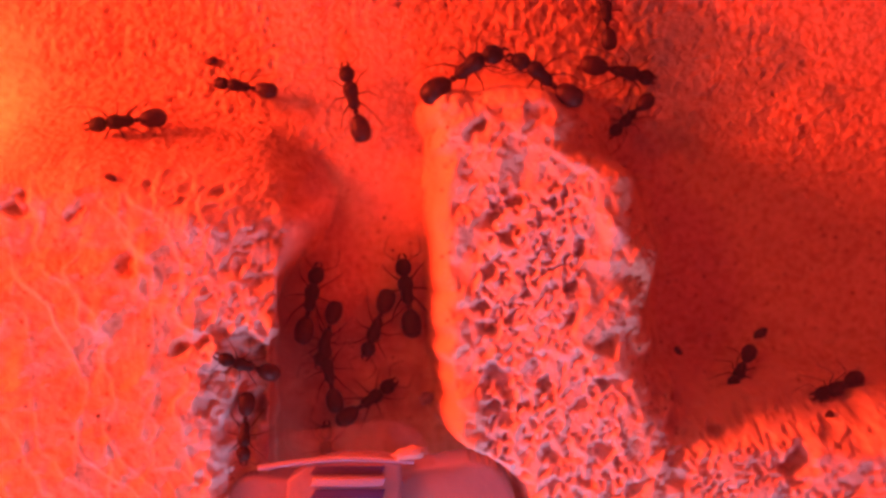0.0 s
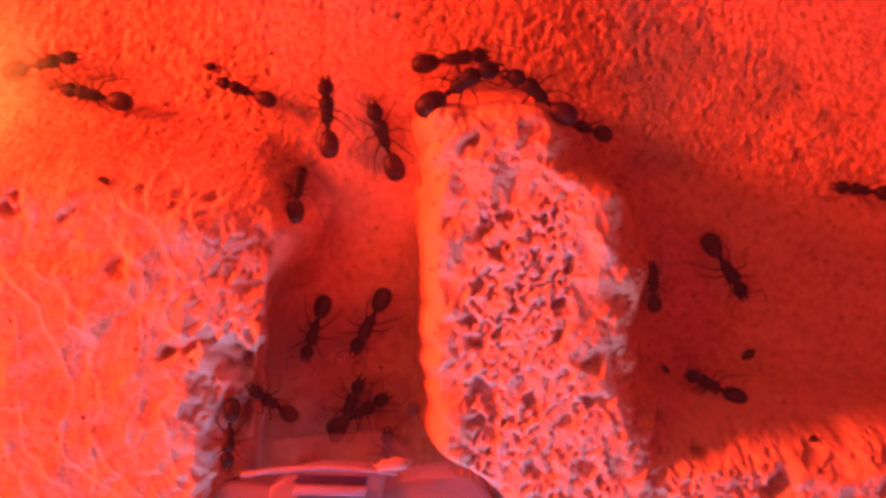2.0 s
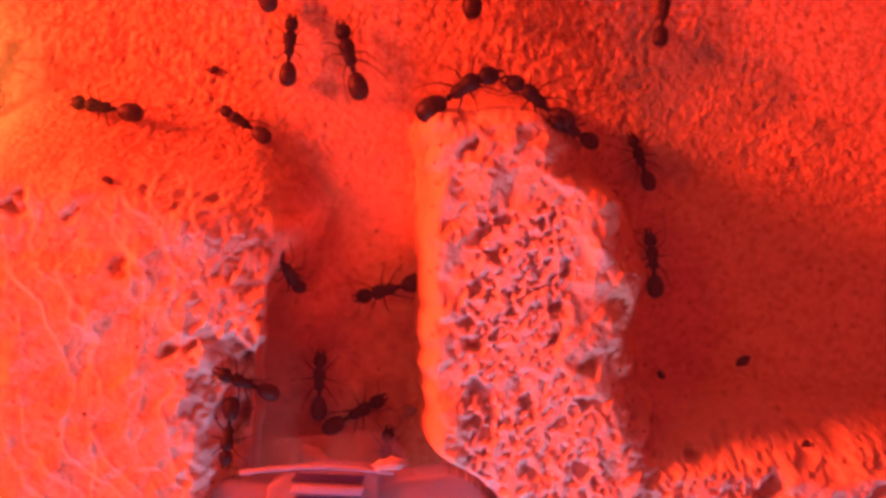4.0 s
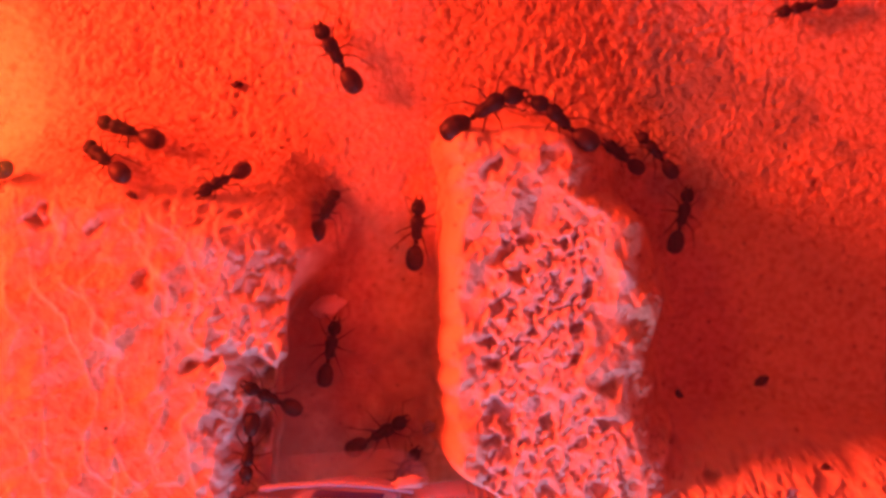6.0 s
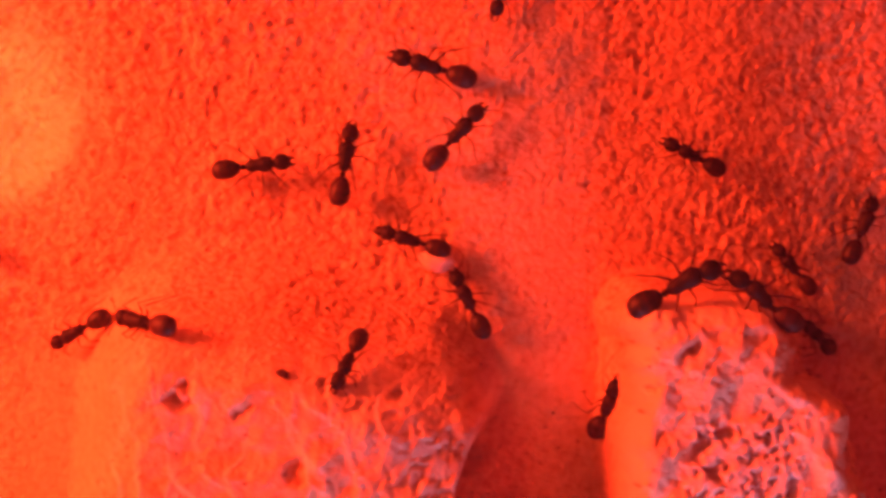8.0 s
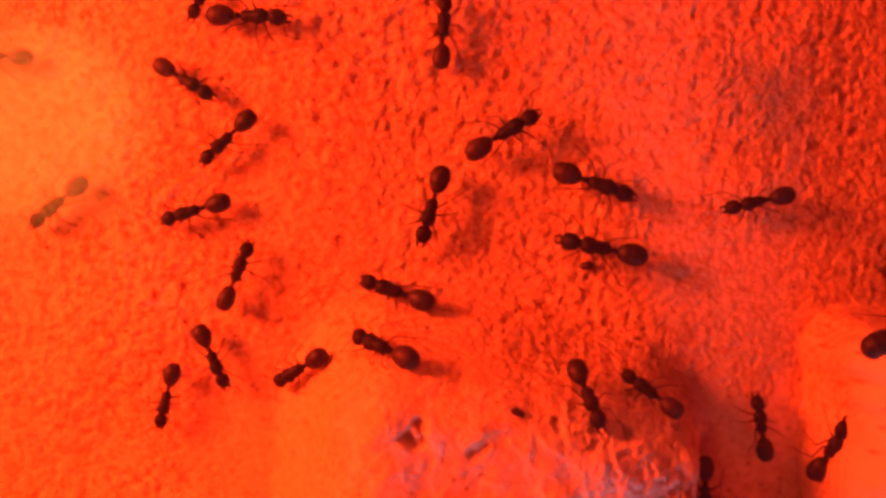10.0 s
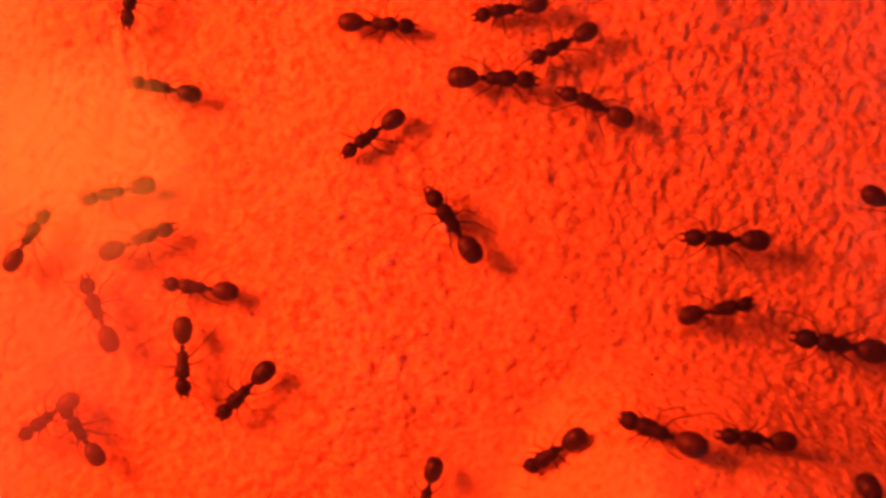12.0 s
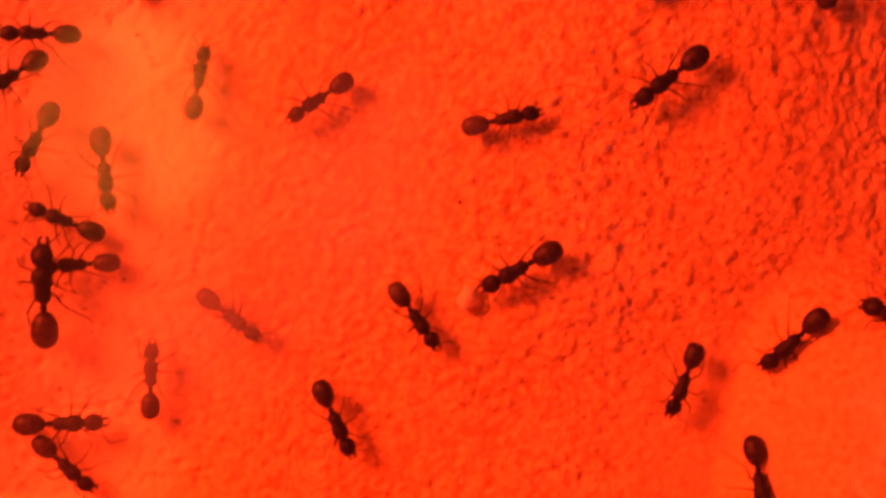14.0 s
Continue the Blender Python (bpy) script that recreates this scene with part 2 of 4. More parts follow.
def base_height(x, y):
    """Smooth height of the plaster at (x, y): chamber floor, three raised blocks and the passage between them."""
    x, y = np.asarray(x, float), np.asarray(y, float)
    low = floor_height(x, y)
    h = low
    # long block beside the passage
    u = np.sqrt(side(x, -14.4 - 3.4 * ease(y, 1, 12) + 0.3 * grain_noise(x, y, 2.5, 81), 1.1 + 6.5 * ease(y, -3, 10)) ** 2 + (0.95 * side(y, 3.0 - 3.2 * ease(x, -34, -14.5), 13.0)) ** 2 + side(-x, 38.0, 11.0) ** 2)
    crown = -0.8 - 2.2 * ease(x, -22, -13.6) ** 1.3 * ease(y, -9, 2)
    h = np.maximum(h, low + (crown - low) * (1 - ease(np.clip(u, 0, 1) ** 1.25, 0, 1)))
    # a pocket broken out of its edge
    torn = 0.9 * grain_noise(x, y, 2.2, 87) + 0.5 * grain_noise(x, y, 0.9, 88)
    h = h - 3.6 * ease(h, -10, -1) * ease(x + torn, -20.5, -16.0) * ease(-y + 1.3 * torn, 6.3, 8.6)
    # porous block in the middle
    edge = 0.9 + 0.5 * grain_noise(x * 0.3, y, 3.3, 82) + 0.32 * grain_noise(x * 0.5, y, 1.3, 83) - 0.045 * (y - 12) + 7.0 * ease(-y, 15.2, 21)
    right = rim_line(y)
    u = np.sqrt(side(edge - x, 0, 3.4) ** 2 + side(x, right - 1.0 - 1.0 * ease(-y, 0, 6) + 0.9 * grain_noise(x, y, 2.6, 85), 8.0 + 1.5 * ease(y, -4, 5)) ** 1.5 + side(y, 10.9 + 0.5 * grain_noise(x, y * 0.3, 3.0, 84), 6.0) ** 2)
    h = np.maximum(h, low + (-0.6 - low) * (1 - ease(np.clip(u, 0, 1) ** 2.0, 0, 1.02)))
    # porous block in front of the side chamber
    u = np.sqrt(side(19 - x, 0, 6) ** 2 + side(y, -17.6 + 0.5 * grain_noise(x, y, 3.6, 86) + 0.2 * grain_noise(x, y, 1.5, 89), 8.5) ** 2)
    h = np.maximum(h, low + (-1.2 - low) * (1 - ease(np.clip(u, 0, 1), 0, 1)))
    # unseen front wall, added to keep the low cool light off the floor
    u = np.sqrt(side(x, -50, 6) ** 2 + side(y, -15, 4) ** 2)
    return np.maximum(h, low + (-0.8 - low) * (1 - np.clip(u, 0, 1) ** 1.5))


def cells(x, y, size, k):
    """Distances to the nearest and the second nearest of scattered points, in cell sizes, and the nearest cell's random number."""
    x, y = x / size, y / size
    i, j = np.floor(x), np.floor(y)
    f1, f2, pick = np.full(x.shape, 9.0), np.full(x.shape, 9.0), np.zeros(x.shape)
    for a in (-1, 0, 1):
        for b in (-1, 0, 1):
            p, q = i + a, j + b
            d = np.hypot(p + hashed(p, q, k) - x, q + hashed(p, q, k + 5) - y)
            near = d < f1
            f2 = np.where(near, f1, np.minimum(f2, d))
            pick = np.where(near, hashed(p, q, k + 9), pick)
            f1 = np.where(near, d, f1)
    return f1, f2, pick


# holes and notches with a place of their own: x, y, radius, depth
PITS = [(-36.6, 3.4, 1.0, 1.6), (-36.2, 4.2, 0.7, 1.2), (-31.5, 2.9, 0.8, 1.2), (5.2, -12.2, 0.55, 2.0), (14.2, -8.0, 0.9, 1.8), (0.2, 7.1, 0.5, 1.4),
        (3.9, -6.8, 0.9, 1.3), (-19.6, 5.0, 0.8, 0.9), (-22.6, -8.4, 0.8, 1.5), (-20.5, -8.0, 0.9, 1.6), (-16.0, -9.6, 1.5, 1.8), (-16.4, -14.0, 1.5, 2.2),
        (2.4, 9.6, 0.6, 0.8), (2.9, 10.3, 0.7, 0.9), (3.5, 11.0, 0.5, 0.8), (0.5, 7.0, 0.4, 1.0), (24.5, -16.0, 1.4, 2.0), (30.5, -18.5, 1.6, 2.4), (21.0, -13.5, 1.0, 1.8),
        (27.8, -14.6, 0.8, 1.6), (-27.0, -1.5, 1.0, 1.0), (-25.4, 5.6, 0.5, 0.9)]


def masks(x, y):
    """Where the plaster is pale and smooth, pierced by pores, or stained."""
    wob = 1.6 * grain_noise(x, y, 4.0, 3) + 0.8 * grain_noise(x, y, 1.5, 4)
    h = base_height(x, y)
    top = ease(h, -7.5, -2.0)
    pale = top * (0.85 - 0.7 * ease(-x + 2 * wob, 14, 26))
    right = rim_line(y)
    pale = pale * (1 - 0.8 * ease(x - right + 0.7 * wob, -1.0, 1.5) * ease(-x, -24, -20))
    pale = np.maximum(pale, ease(-x + wob, 87, 100))
    middle = ease(x + 0.6 * wob, 2.0, 3.6) * ease(right - 1.4 - 2.0 * ease(-y, -3, 4) + 1.6 * ease(-y, 6, 16) - x + 0.9 * wob, 0, 0.9) * ease(6.0 - y + 0.6 * wob, 0, 1.4) * ease(-x, -24, -20)
    long_block = ease(x + 1.5 * wob + 0.35 * y, -27, -19) * ease(-13.8 - x, 0, 0.8) * ease(7.5 - y + wob, 0, 3)
    long_block = np.maximum(long_block, 1.15 * ease(x, -23, -20) * ease(-13.8 - x, 0, 0.8) * ease(-3.5 - y + wob, 0, 3))
    front = ease(x, 16, 19) * ease(-10.5 - y + 0.8 * wob, 0, 4)
    pore = np.maximum(np.maximum(middle, 0.5 * long_block), 0.55 * front)
    ragged = 2.2 * grain_noise(x, y, 5.0, 101) + 1.4 * grain_noise(x, y, 1.8, 102)
    stain = 0.9 * (1 - ease(np.hypot(0.6 * (x - 27), y - 18) + 1.3 * ragged, 5, 9))
    stain = np.maximum(stain, 0.8 * (1 - ease(np.hypot(0.8 * (x + 11) + 0.4 * (y - 34), y - 34) + ragged, 2.5, 6.5)))
    stain = np.maximum(stain, 0.45 * ease(x + 2 * wob, -20, -12) * ease(-x + wob, 1.5, 5) * ease(y + wob, 2, 9) * (1 - ease(y + wob, 17, 24)))
    return pale, pore, stain, top


def rough_height(x, y):
    """The height with all its relief, and the masks that its material takes."""
    h = base_height(x, y)
    pale, pore, stain, top = masks(x, y)
    floor = 1 - np.maximum(top, 0)
    # rounded lumps and small hollows of the rough chamber floor
    h = h + 0.4 * grain_noise(x, y, 9.0, 11) * floor * ease(-h, 6, 12)
    region = 0.38 + 0.95 * ease(x, -108, -72) * (1 - 0.55 * ease(x, -34, -6))
    coarse = np.clip(0.55 + 0.35 * grain_noise(x, y, 12.0, 12) + 0.25 * grain_noise(x, y, 4.0, 18), 0, 1.2)
    calm = 1 - 0.75 * ease(-y, -12, -4) * floor * (1 - 0.85 * ease(-x, 48, 60))
    wx, wy = x + 0.5 * grain_noise(x, y, 1.7, 15), y + 0.5 * grain_noise(x, y, 1.7, 16)
    lumps = 0.09 * grain_noise(wx, wy, 1.5, 13) + 0.09 * grain_noise(wy, -wx, 0.85, 14) + 0.17 * grain_noise(wx, wy, 0.56, 17)
    h = h + lumps * floor * calm * (0.4 + 0.55 * coarse) * region
    f1, _, pick = cells(wx, wy, 1.0, 21)
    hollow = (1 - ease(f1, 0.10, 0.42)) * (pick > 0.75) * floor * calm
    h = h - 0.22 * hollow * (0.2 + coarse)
    # crust pressed flat on the blocks, with raised veins running down them
    sx, sy = 0.91 * x + 0.41 * y, -0.41 * x + 0.91 * y
    lines = np.zeros(x.shape)
    for lean, apart, k, share in ((0.0, 3.1, 31, 1.0), (-0.34, 5.2, 33, 0.75)):
        phase = (sx + lean * sy) / apart + 0.7 * grain_noise(x, y, 5.5, k) + 0.26 * grain_noise(x, y, 1.9, k + 1)
        off = np.abs(phase - np.round(phase)) * apart
        lines = np.maximum(lines, share * (1 - ease(off, 0.10, 0.42)) * (0.45 + 0.55 * hashed(np.round(phase), k, 3.0)))
    vein = lines * (0.45 + 0.55 * ease(grain_noise(x, y, 4.0, 37) + 0.5 * grain_noise(x, y, 1.5, 38), -0.5, 0.6)) * top * (1 - 0.5 * pore) * ease(-x, 12, 16) * ease(-y, -9, -3)
    h = h + 0.18 * vein + 0.10 * grain_noise(x, y, 1.3, 34) * top + (0.35 * grain_noise(x, y, 5.0, 35) + 0.28 * grain_noise(x, y, 2.1, 39)) * top * (1 - pore)
    h = h + top * (1 - 0.5 * pore) * (0.07 * grain_noise(x, y, 0.55, 68) + 0.11 * grain_noise(x, -y, 1.0, 69)) * ease(-x, 10, 16)
    # open pores of several sizes broken through a lumpy crust
    wx = x + 0.35 * grain_noise(x, y, 1.1, 41) + 0.26 * grain_noise(x, y, 0.45, 40)
    wy = y + 0.35 * grain_noise(x, y, 1.1, 42) + 0.26 * grain_noise(x, y, 0.45, 58)
    patch = 0.25 + 0.75 * ease(grain_noise(x, y, 4.5, 52) + 0.3 * grain_noise(x, y, 1.8, 59), -0.5, 0.4)
    a1, _, ap = cells(wx, wy * 1.1, 2.5, 43)
    b1, _, bp = cells(wx * 1.1, wy, 1.15, 44)
    d1, _, dp = cells(wx, wy * 0.9, 0.62, 46)
    big = (1 - ease(a1, 0.08 + 0.12 * ap, 0.18 + 0.20 * ap)) * (ap > 0.6)
    mid = (1 - ease(b1, 0.14, 0.20 + 0.22 * bp)) * (bp > 0.38) * patch
    small = (1 - ease(d1, 0.15, 0.42)) * (dp > 0.38) * (0.5 + 0.5 * patch)
    hole = np.maximum(np.maximum(0.85 * big * ap, 0.62 * mid), 0.5 * small)
    crumbs = 0.17 * grain_noise(wx, wy, 1.5, 55) + 0.13 * grain_noise(wy, -wx, 0.75, 56) + 0.10 * grain_noise(wx, wy, 0.42, 57)
    h = h + pore * (0.6 * crumbs - 1.3 * hole)
    rope1, rope2, _ = cells(sx + 1.2 * grain_noise(x, y, 2.0, 53), 0.5 * sy, 3.4, 54)
    rope = (1 - ease(rope2 - rope1, 0.02, 0.16)) * pore * (1 - ease(x, 14, 18)) * (1 - np.clip(hole, 0, 1))
    h = h + 0.12 * rope
    vein = np.maximum(vein, 0.3 * rope)
    right = rim_line(y)
    rim = (1 - ease(np.abs(x - right + 0.5 + 0.4 * grain_noise(x, y, 1.6, 65)), 0.4, 1.1)) * ease(y, -1, 1.5) * ease(9.5 - y, 0, 2)
    h = h + 0.25 * rim
    vein = np.maximum(vein, 0.7 * rim)
    slope = ease(-h, 1.0, 3.0) * (1 - ease(-h, 9.0, 13.5))
    rugged = 0.25 + 0.75 * ease(x, 4, 9) - 0.45 * ease(x, 17, 20)
    h = h + slope * rugged * (0.45 * grain_noise(wx, wy, 2.0, 49) + 0.4 * grain_noise(wy, wx, 0.9, 50) + 0.22 * grain_noise(wx, -wy, 0.5, 62) - 0.6 * np.maximum(0.8 * mid, small) * ease(x, 4, 9))
    # dents and scratches on the pressed caps
    h = h + top * (1 - pore) * ease(x, -22, -16) * (0.26 * grain_noise(wx, wy, 1.3, 63) + 0.12 * grain_noise(wx, wy, 0.6, 67) - 0.2 * mid * (bp > 0.85) - 0.3 * small * (dp > 0.75))
    # the shade inside larger pores and hollows is painted as a dark tone
    dirt_shade = 0.5 * pore * np.clip(big * (ap > 0.8) + mid * (bp > 0.7) + 0.8 * small * (dp > 0.82), 0, 1) + 0.2 * hollow
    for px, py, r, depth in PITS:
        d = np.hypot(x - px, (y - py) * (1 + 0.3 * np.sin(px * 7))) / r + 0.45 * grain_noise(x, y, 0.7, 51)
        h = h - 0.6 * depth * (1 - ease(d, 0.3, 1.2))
        # each pit gets its shade painted in too
        dirt_shade = np.maximum(dirt_shade, 0.7 * (1 - ease(d, 0.2, 0.9)))
    # shade painted in brown down the passage and along its undercut wall
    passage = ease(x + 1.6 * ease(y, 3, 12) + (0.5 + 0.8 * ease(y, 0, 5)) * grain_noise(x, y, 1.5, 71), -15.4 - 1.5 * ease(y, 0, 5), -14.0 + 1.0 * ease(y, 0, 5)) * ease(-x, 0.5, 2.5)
    shade_brown = 0.8 * passage * ease(-y + 3.0 * grain_noise(x, y, 4.0, 72), -1, 8) * (0.7 + 0.3 * grain_noise(x, y, 1.2, 73))
    shade_brown = np.maximum(shade_brown, 0.75 * passage * ease(-x + 1.6 * grain_noise(x, y, 2.0, 74), 8.0, 12.6) * ease(-y + 1.5 * grain_noise(x, y, 2.0, 66), -17, -9))
    # brown of the rough flank, and shade painted into the broken pocket
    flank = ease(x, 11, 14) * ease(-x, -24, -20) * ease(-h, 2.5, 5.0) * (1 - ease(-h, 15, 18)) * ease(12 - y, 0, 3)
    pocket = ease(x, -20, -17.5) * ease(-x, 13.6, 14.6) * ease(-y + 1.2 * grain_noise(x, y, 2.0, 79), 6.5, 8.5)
    shade_brown = np.maximum(shade_brown, 0.3 * pocket * (0.7 + 0.3 * grain_noise(x, y, 1.0, 80)))
    shade_brown = np.maximum(shade_brown, 0.48 * flank * ease(grain_noise(x, y, 2.2, 75) + 0.6 * grain_noise(x, y, 0.8, 76), -0.7, 0.6))
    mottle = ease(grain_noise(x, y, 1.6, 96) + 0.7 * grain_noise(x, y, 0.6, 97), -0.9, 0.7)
    shade_brown = np.maximum(shade_brown * (0.45 + 0.55 * np.maximum(mottle, ease(-y, -3, 3))), 0.18 * mottle * ease(x + 2.0 * grain_noise(x, y, 1.8, 77), -21.5, -15.5) * ease(-x, 11.0, 13.5) * ease(y + 2 * grain_noise(x, y, 3.0, 78), -6, 0) * ease(11 - y, 0, 3))
    # scattered specks of dirt
    speck1, _, sp = cells(x, y, 1.7, 61)
    dirt_shade = np.maximum(dirt_shade, 0.8 * (1 - ease(speck1, 0.05, 0.14)) * (sp > 0.8))
    # the grey mask follows the holes, painting their shaded insides
    return h, {"pale": pale, "pore": pore, "stain": stain, "vein": 0.95 * vein, "dirt_shade": dirt_shade, "shade_brown": shade_brown, "grey": np.clip(hole * (0.35 + 0.65 * ease(grain_noise(x, y, 2.6, 64), -0.3, 0.4)), 0, 1), "speck": np.maximum(np.maximum(0.55 * top * (1 - pore), 0.30 * ease(x, -16, -12) + 0.4 * flank), 0.6 * ease(x, -23, -18) * ease(-x, 8, 12) * ease(y, -4, 2) * ease(-y, -16, -10)) + floor * np.clip(calm * (0.35 + 0.7 * coarse) * region, 0, 1) * ease(x, -115, -60)}


def steps(a, b, c, d):
    """Grid lines from a to d, closer together between b and c, and a coarse skirt beyond."""
    return np.concatenate((np.linspace(a - 60, a - 1, 30), np.arange(a, b, 0.24), np.arange(b, c, 0.17), np.arange(c, d, 0.24), np.linspace(d + 1, d + 60, 30)))


def sheet(name, xs, ys, mat):
    """The nest floor as one mesh over a grid of places."""
    gx, gy = np.meshgrid(xs, ys)
    h, fields = rough_height(gx, gy)
    # the long block's wall is undercut along the passage
    gx = gx - 2.9 * ease(-h, 1.2, 9.0) * ease(gx, -15.6, -14.4) * ease(-gx, 7.5, 12.8) * ease(-gy, -1, 6)
    nx, ny = len(xs), len(ys)
    co = np.stack((gx, gy, h), -1).reshape(-1, 3) * MM
    k = (np.arange(ny - 1)[:, None] * nx + np.arange(nx - 1)[None, :]).ravel()
    quads = np.stack((k, k + 1, k + nx + 1, k + nx), -1).astype(np.int32)
    me = bpy.data.meshes.new(name)
    me.vertices.add(len(co))
    me.vertices.foreach_set("co", co.ravel())
    me.loops.add(quads.size)
    me.loops.foreach_set("vertex_index", quads.ravel())
    me.polygons.add(len(quads))
    me.polygons.foreach_set("loop_start", np.arange(0, quads.size, 4, dtype=np.int32))
    me.polygons.foreach_set("use_smooth", np.ones(len(quads), dtype=bool))
    me.update(calc_edges=True)
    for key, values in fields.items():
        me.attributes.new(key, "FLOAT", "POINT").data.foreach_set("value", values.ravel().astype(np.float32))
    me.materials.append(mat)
    return tagged(new(name, me), "rough ochre plaster nest floor with raised porous blocks", "ground", kind="structure")


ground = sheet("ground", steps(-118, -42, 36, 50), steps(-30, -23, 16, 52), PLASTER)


# ---- shapes ----
def loft(bm, rings, segments=14):
    """A closed body through rings of (x, y, z, half width, half height) along x."""
    rows = []
    for x, y, z, w, h in rings:
        rows.append([bm.verts.new((x * MM, (y + w * math.cos(a)) * MM, (z + h * math.sin(a)) * MM))
                     for a in (2 * math.pi * i / segments for i in range(segments))])
    for p, q in zip(rows, rows[1:]):
        for i in range(segments):
            bm.faces.new((p[i], p[(i + 1) % segments], q[(i + 1) % segments], q[i]))
    bm.faces.new(rows[0][::-1])
    bm.faces.new(rows[-1])


def tube(bm, points, radii, segments=7):
    """A bent round limb through points, millimetres."""
    pts = [Vector(p) for p in points]
    rows = []
    for i, p in enumerate(pts):
        way = (pts[min(i + 1, len(pts) - 1)] - pts[max(i - 1, 0)]).normalized()
        u = way.cross(Vector((0.13, 0.21, 1))).normalized()
        v = way.cross(u)
        rows.append([bm.verts.new((p + radii[i] * (math.cos(a) * u + math.sin(a) * v)) * MM)
                     for a in (2 * math.pi * k / segments for k in range(segments))])
    for p, q in zip(rows, rows[1:]):
        for i in range(segments):
            bm.faces.new((p[i], p[(i + 1) % segments], q[(i + 1) % segments], q[i]))
    bm.faces.new(rows[0][::-1])
    bm.faces.new(rows[-1])


def egg(x0, x1, width, height, lift=0.0, front=1.0, count=11):
    """Rings of an egg between x0 and x1; front > 1 makes the x1 end blunter."""
    rings = []
    for i in range(count):
        u = 0.02 + 0.96 * i / (count - 1)
        r = math.sqrt(max(1 - (2 * u ** front - 1) ** 2, 0.003))
        rings.append((x0 + (x1 - x0) * u, 0, lift * math.sin(math.pi * u), width * r, height * r))
    return rings


def outward(bm):
    bmesh.ops.recalc_face_normals(bm, faces=bm.faces)
    return bm


HIPS = {"fore": (0.85, 0.30, -0.35), "mid": (0.25, 0.34, -0.40), "hind": (-0.40, 0.30, -0.40)}
LEGS = {"fore": [(0, 0, 0), (0.35, 0.35, -0.1), (1.05, 1.1, 0.5), (1.55, 1.6, -0.6), (1.95, 1.9, -1.6), (2.45, 2.1, -1.75)],
        "mid": [(0, 0, 0), (0.0, 0.4, -0.1), (-0.05, 1.4, 0.6), (-0.3, 2.05, -0.55), (-0.5, 2.45, -1.55), (-0.8, 2.9, -1.7)],
        "hind": [(0, 0, 0), (-0.25, 0.4, -0.1), (-1.15, 1.3, 0.7), (-2.15, 1.95, -0.5), (-2.7, 2.3, -1.5), (-3.35, 2.6, -1.7)]}
LEG_SIZE = [0.13, 0.09, 0.062, 0.046, 0.034, 0.024]


def ant(head_turn=0.0, rear_turn=0.0):
    """One worker ant, its head along +x, its body axis 2.1 mm above its feet."""
    root = new("ant")
    bm = bmesh.new()
    loft(bm, [(1.5, 0, 0.05, 0.26, 0.24), (1.25, 0, 0.12, 0.54, 0.50), (0.9, 0, 0.14, 0.74, 0.68), (0.45, 0, 0.12, 0.72, 0.68), (0.12, 0, 0.02, 0.58, 0.58),
              (-0.2, 0, 0.02, 0.57, 0.58), (-0.65, 0, 0.0, 0.58, 0.56), (-1.0, 0, -0.10, 0.44, 0.42), (-1.2, 0, -0.18, 0.22, 0.20)])
    part("thorax", outward(bm), BODY, root)
    bm = bmesh.new()
    loft(bm, [(-1.12, 0, -0.2, 0.10, 0.10), (-1.28, 0, -0.1, 0.24, 0.24), (-1.42, 0, 0.06, 0.30, 0.36), (-1.55, 0, -0.06, 0.22, 0.24), (-1.72, 0, -0.16, 0.10, 0.10)], 10)
    part("petiole", outward(bm), BODY, root)
    bm = bmesh.new()
    loft(bm, egg(-2.75, 0.0, 0.96, 0.9, 0.05, 0.86, 15), 18)
    gaster = part("gaster", outward(bm), GASTER, root, "glossy banded rear body")
    gaster.matrix_basis = pose(-1.62 * MM, 0, -0.12 * MM, 0, -4, rear_turn)
    bm = bmesh.new()
    loft(bm, [(-0.05, 0, 0, 0.20, 0.20), (0.12, 0, 0.03, 0.52, 0.46), (0.40, 0, 0.05, 0.72, 0.60), (0.80, 0, 0.03, 0.78, 0.62), (1.15, 0, 0.0, 0.70, 0.55),
              (1.45, 0, -0.04, 0.50, 0.38), (1.62, 0, -0.08, 0.34, 0.24)])
    skull = part("head", outward(bm), BODY, root)
    skull.matrix_basis = pose(1.45 * MM, 0, 0.05 * MM, 0, 14, head_turn)
    for s in (1, -1):
        bm = bmesh.new()
        tube(bm, [(0, 0, 0), (0.28, 0.10 * s, -0.04), (0.55, -0.02 * s, -0.08), (0.68, -0.18 * s, -0.1)], [0.13, 0.14, 0.10, 0.03], 6)
        jaw = part("mandible", outward(bm), LIMB, skull)
        jaw.matrix_basis = pose(1.5 * MM, 0.24 * s * MM, -0.12 * MM)
        bm = bmesh.new()
        bmesh.ops.create_icosphere(bm, subdivisions=1, radius=0.17 * MM)
        eye = part("eye", bm, BODY, skull)
        eye.matrix_basis = pose(0.75 * MM, 0.58 * s * MM, 0.28 * MM)
        bm = bmesh.new()
        tube(bm, [(0, 0, 0), (0.35, 0.62 * s, 0.22), (0.72, 1.2 * s, 0.30), (0.85, 1.34 * s, 0.26), (1.4, 1.36 * s, 0.0), (2.0, 1.22 * s, -0.30), (2.6, 1.0 * s, -0.55)],
             [0.045, 0.042, 0.045, 0.04, 0.036, 0.04, 0.026], 6)
        feeler = part("antenna", outward(bm), LIMB, skull)
        feeler.matrix_basis = pose(1.25 * MM, 0.26 * s * MM, 0.24 * MM)
        for name in HIPS:
            bm = bmesh.new()
            tube(bm, [(0.86 * x, 0.84 * y * s, z) for x, y, z in LEGS[name]], LEG_SIZE)
            limb = part("leg", outward(bm), LIMB, root)
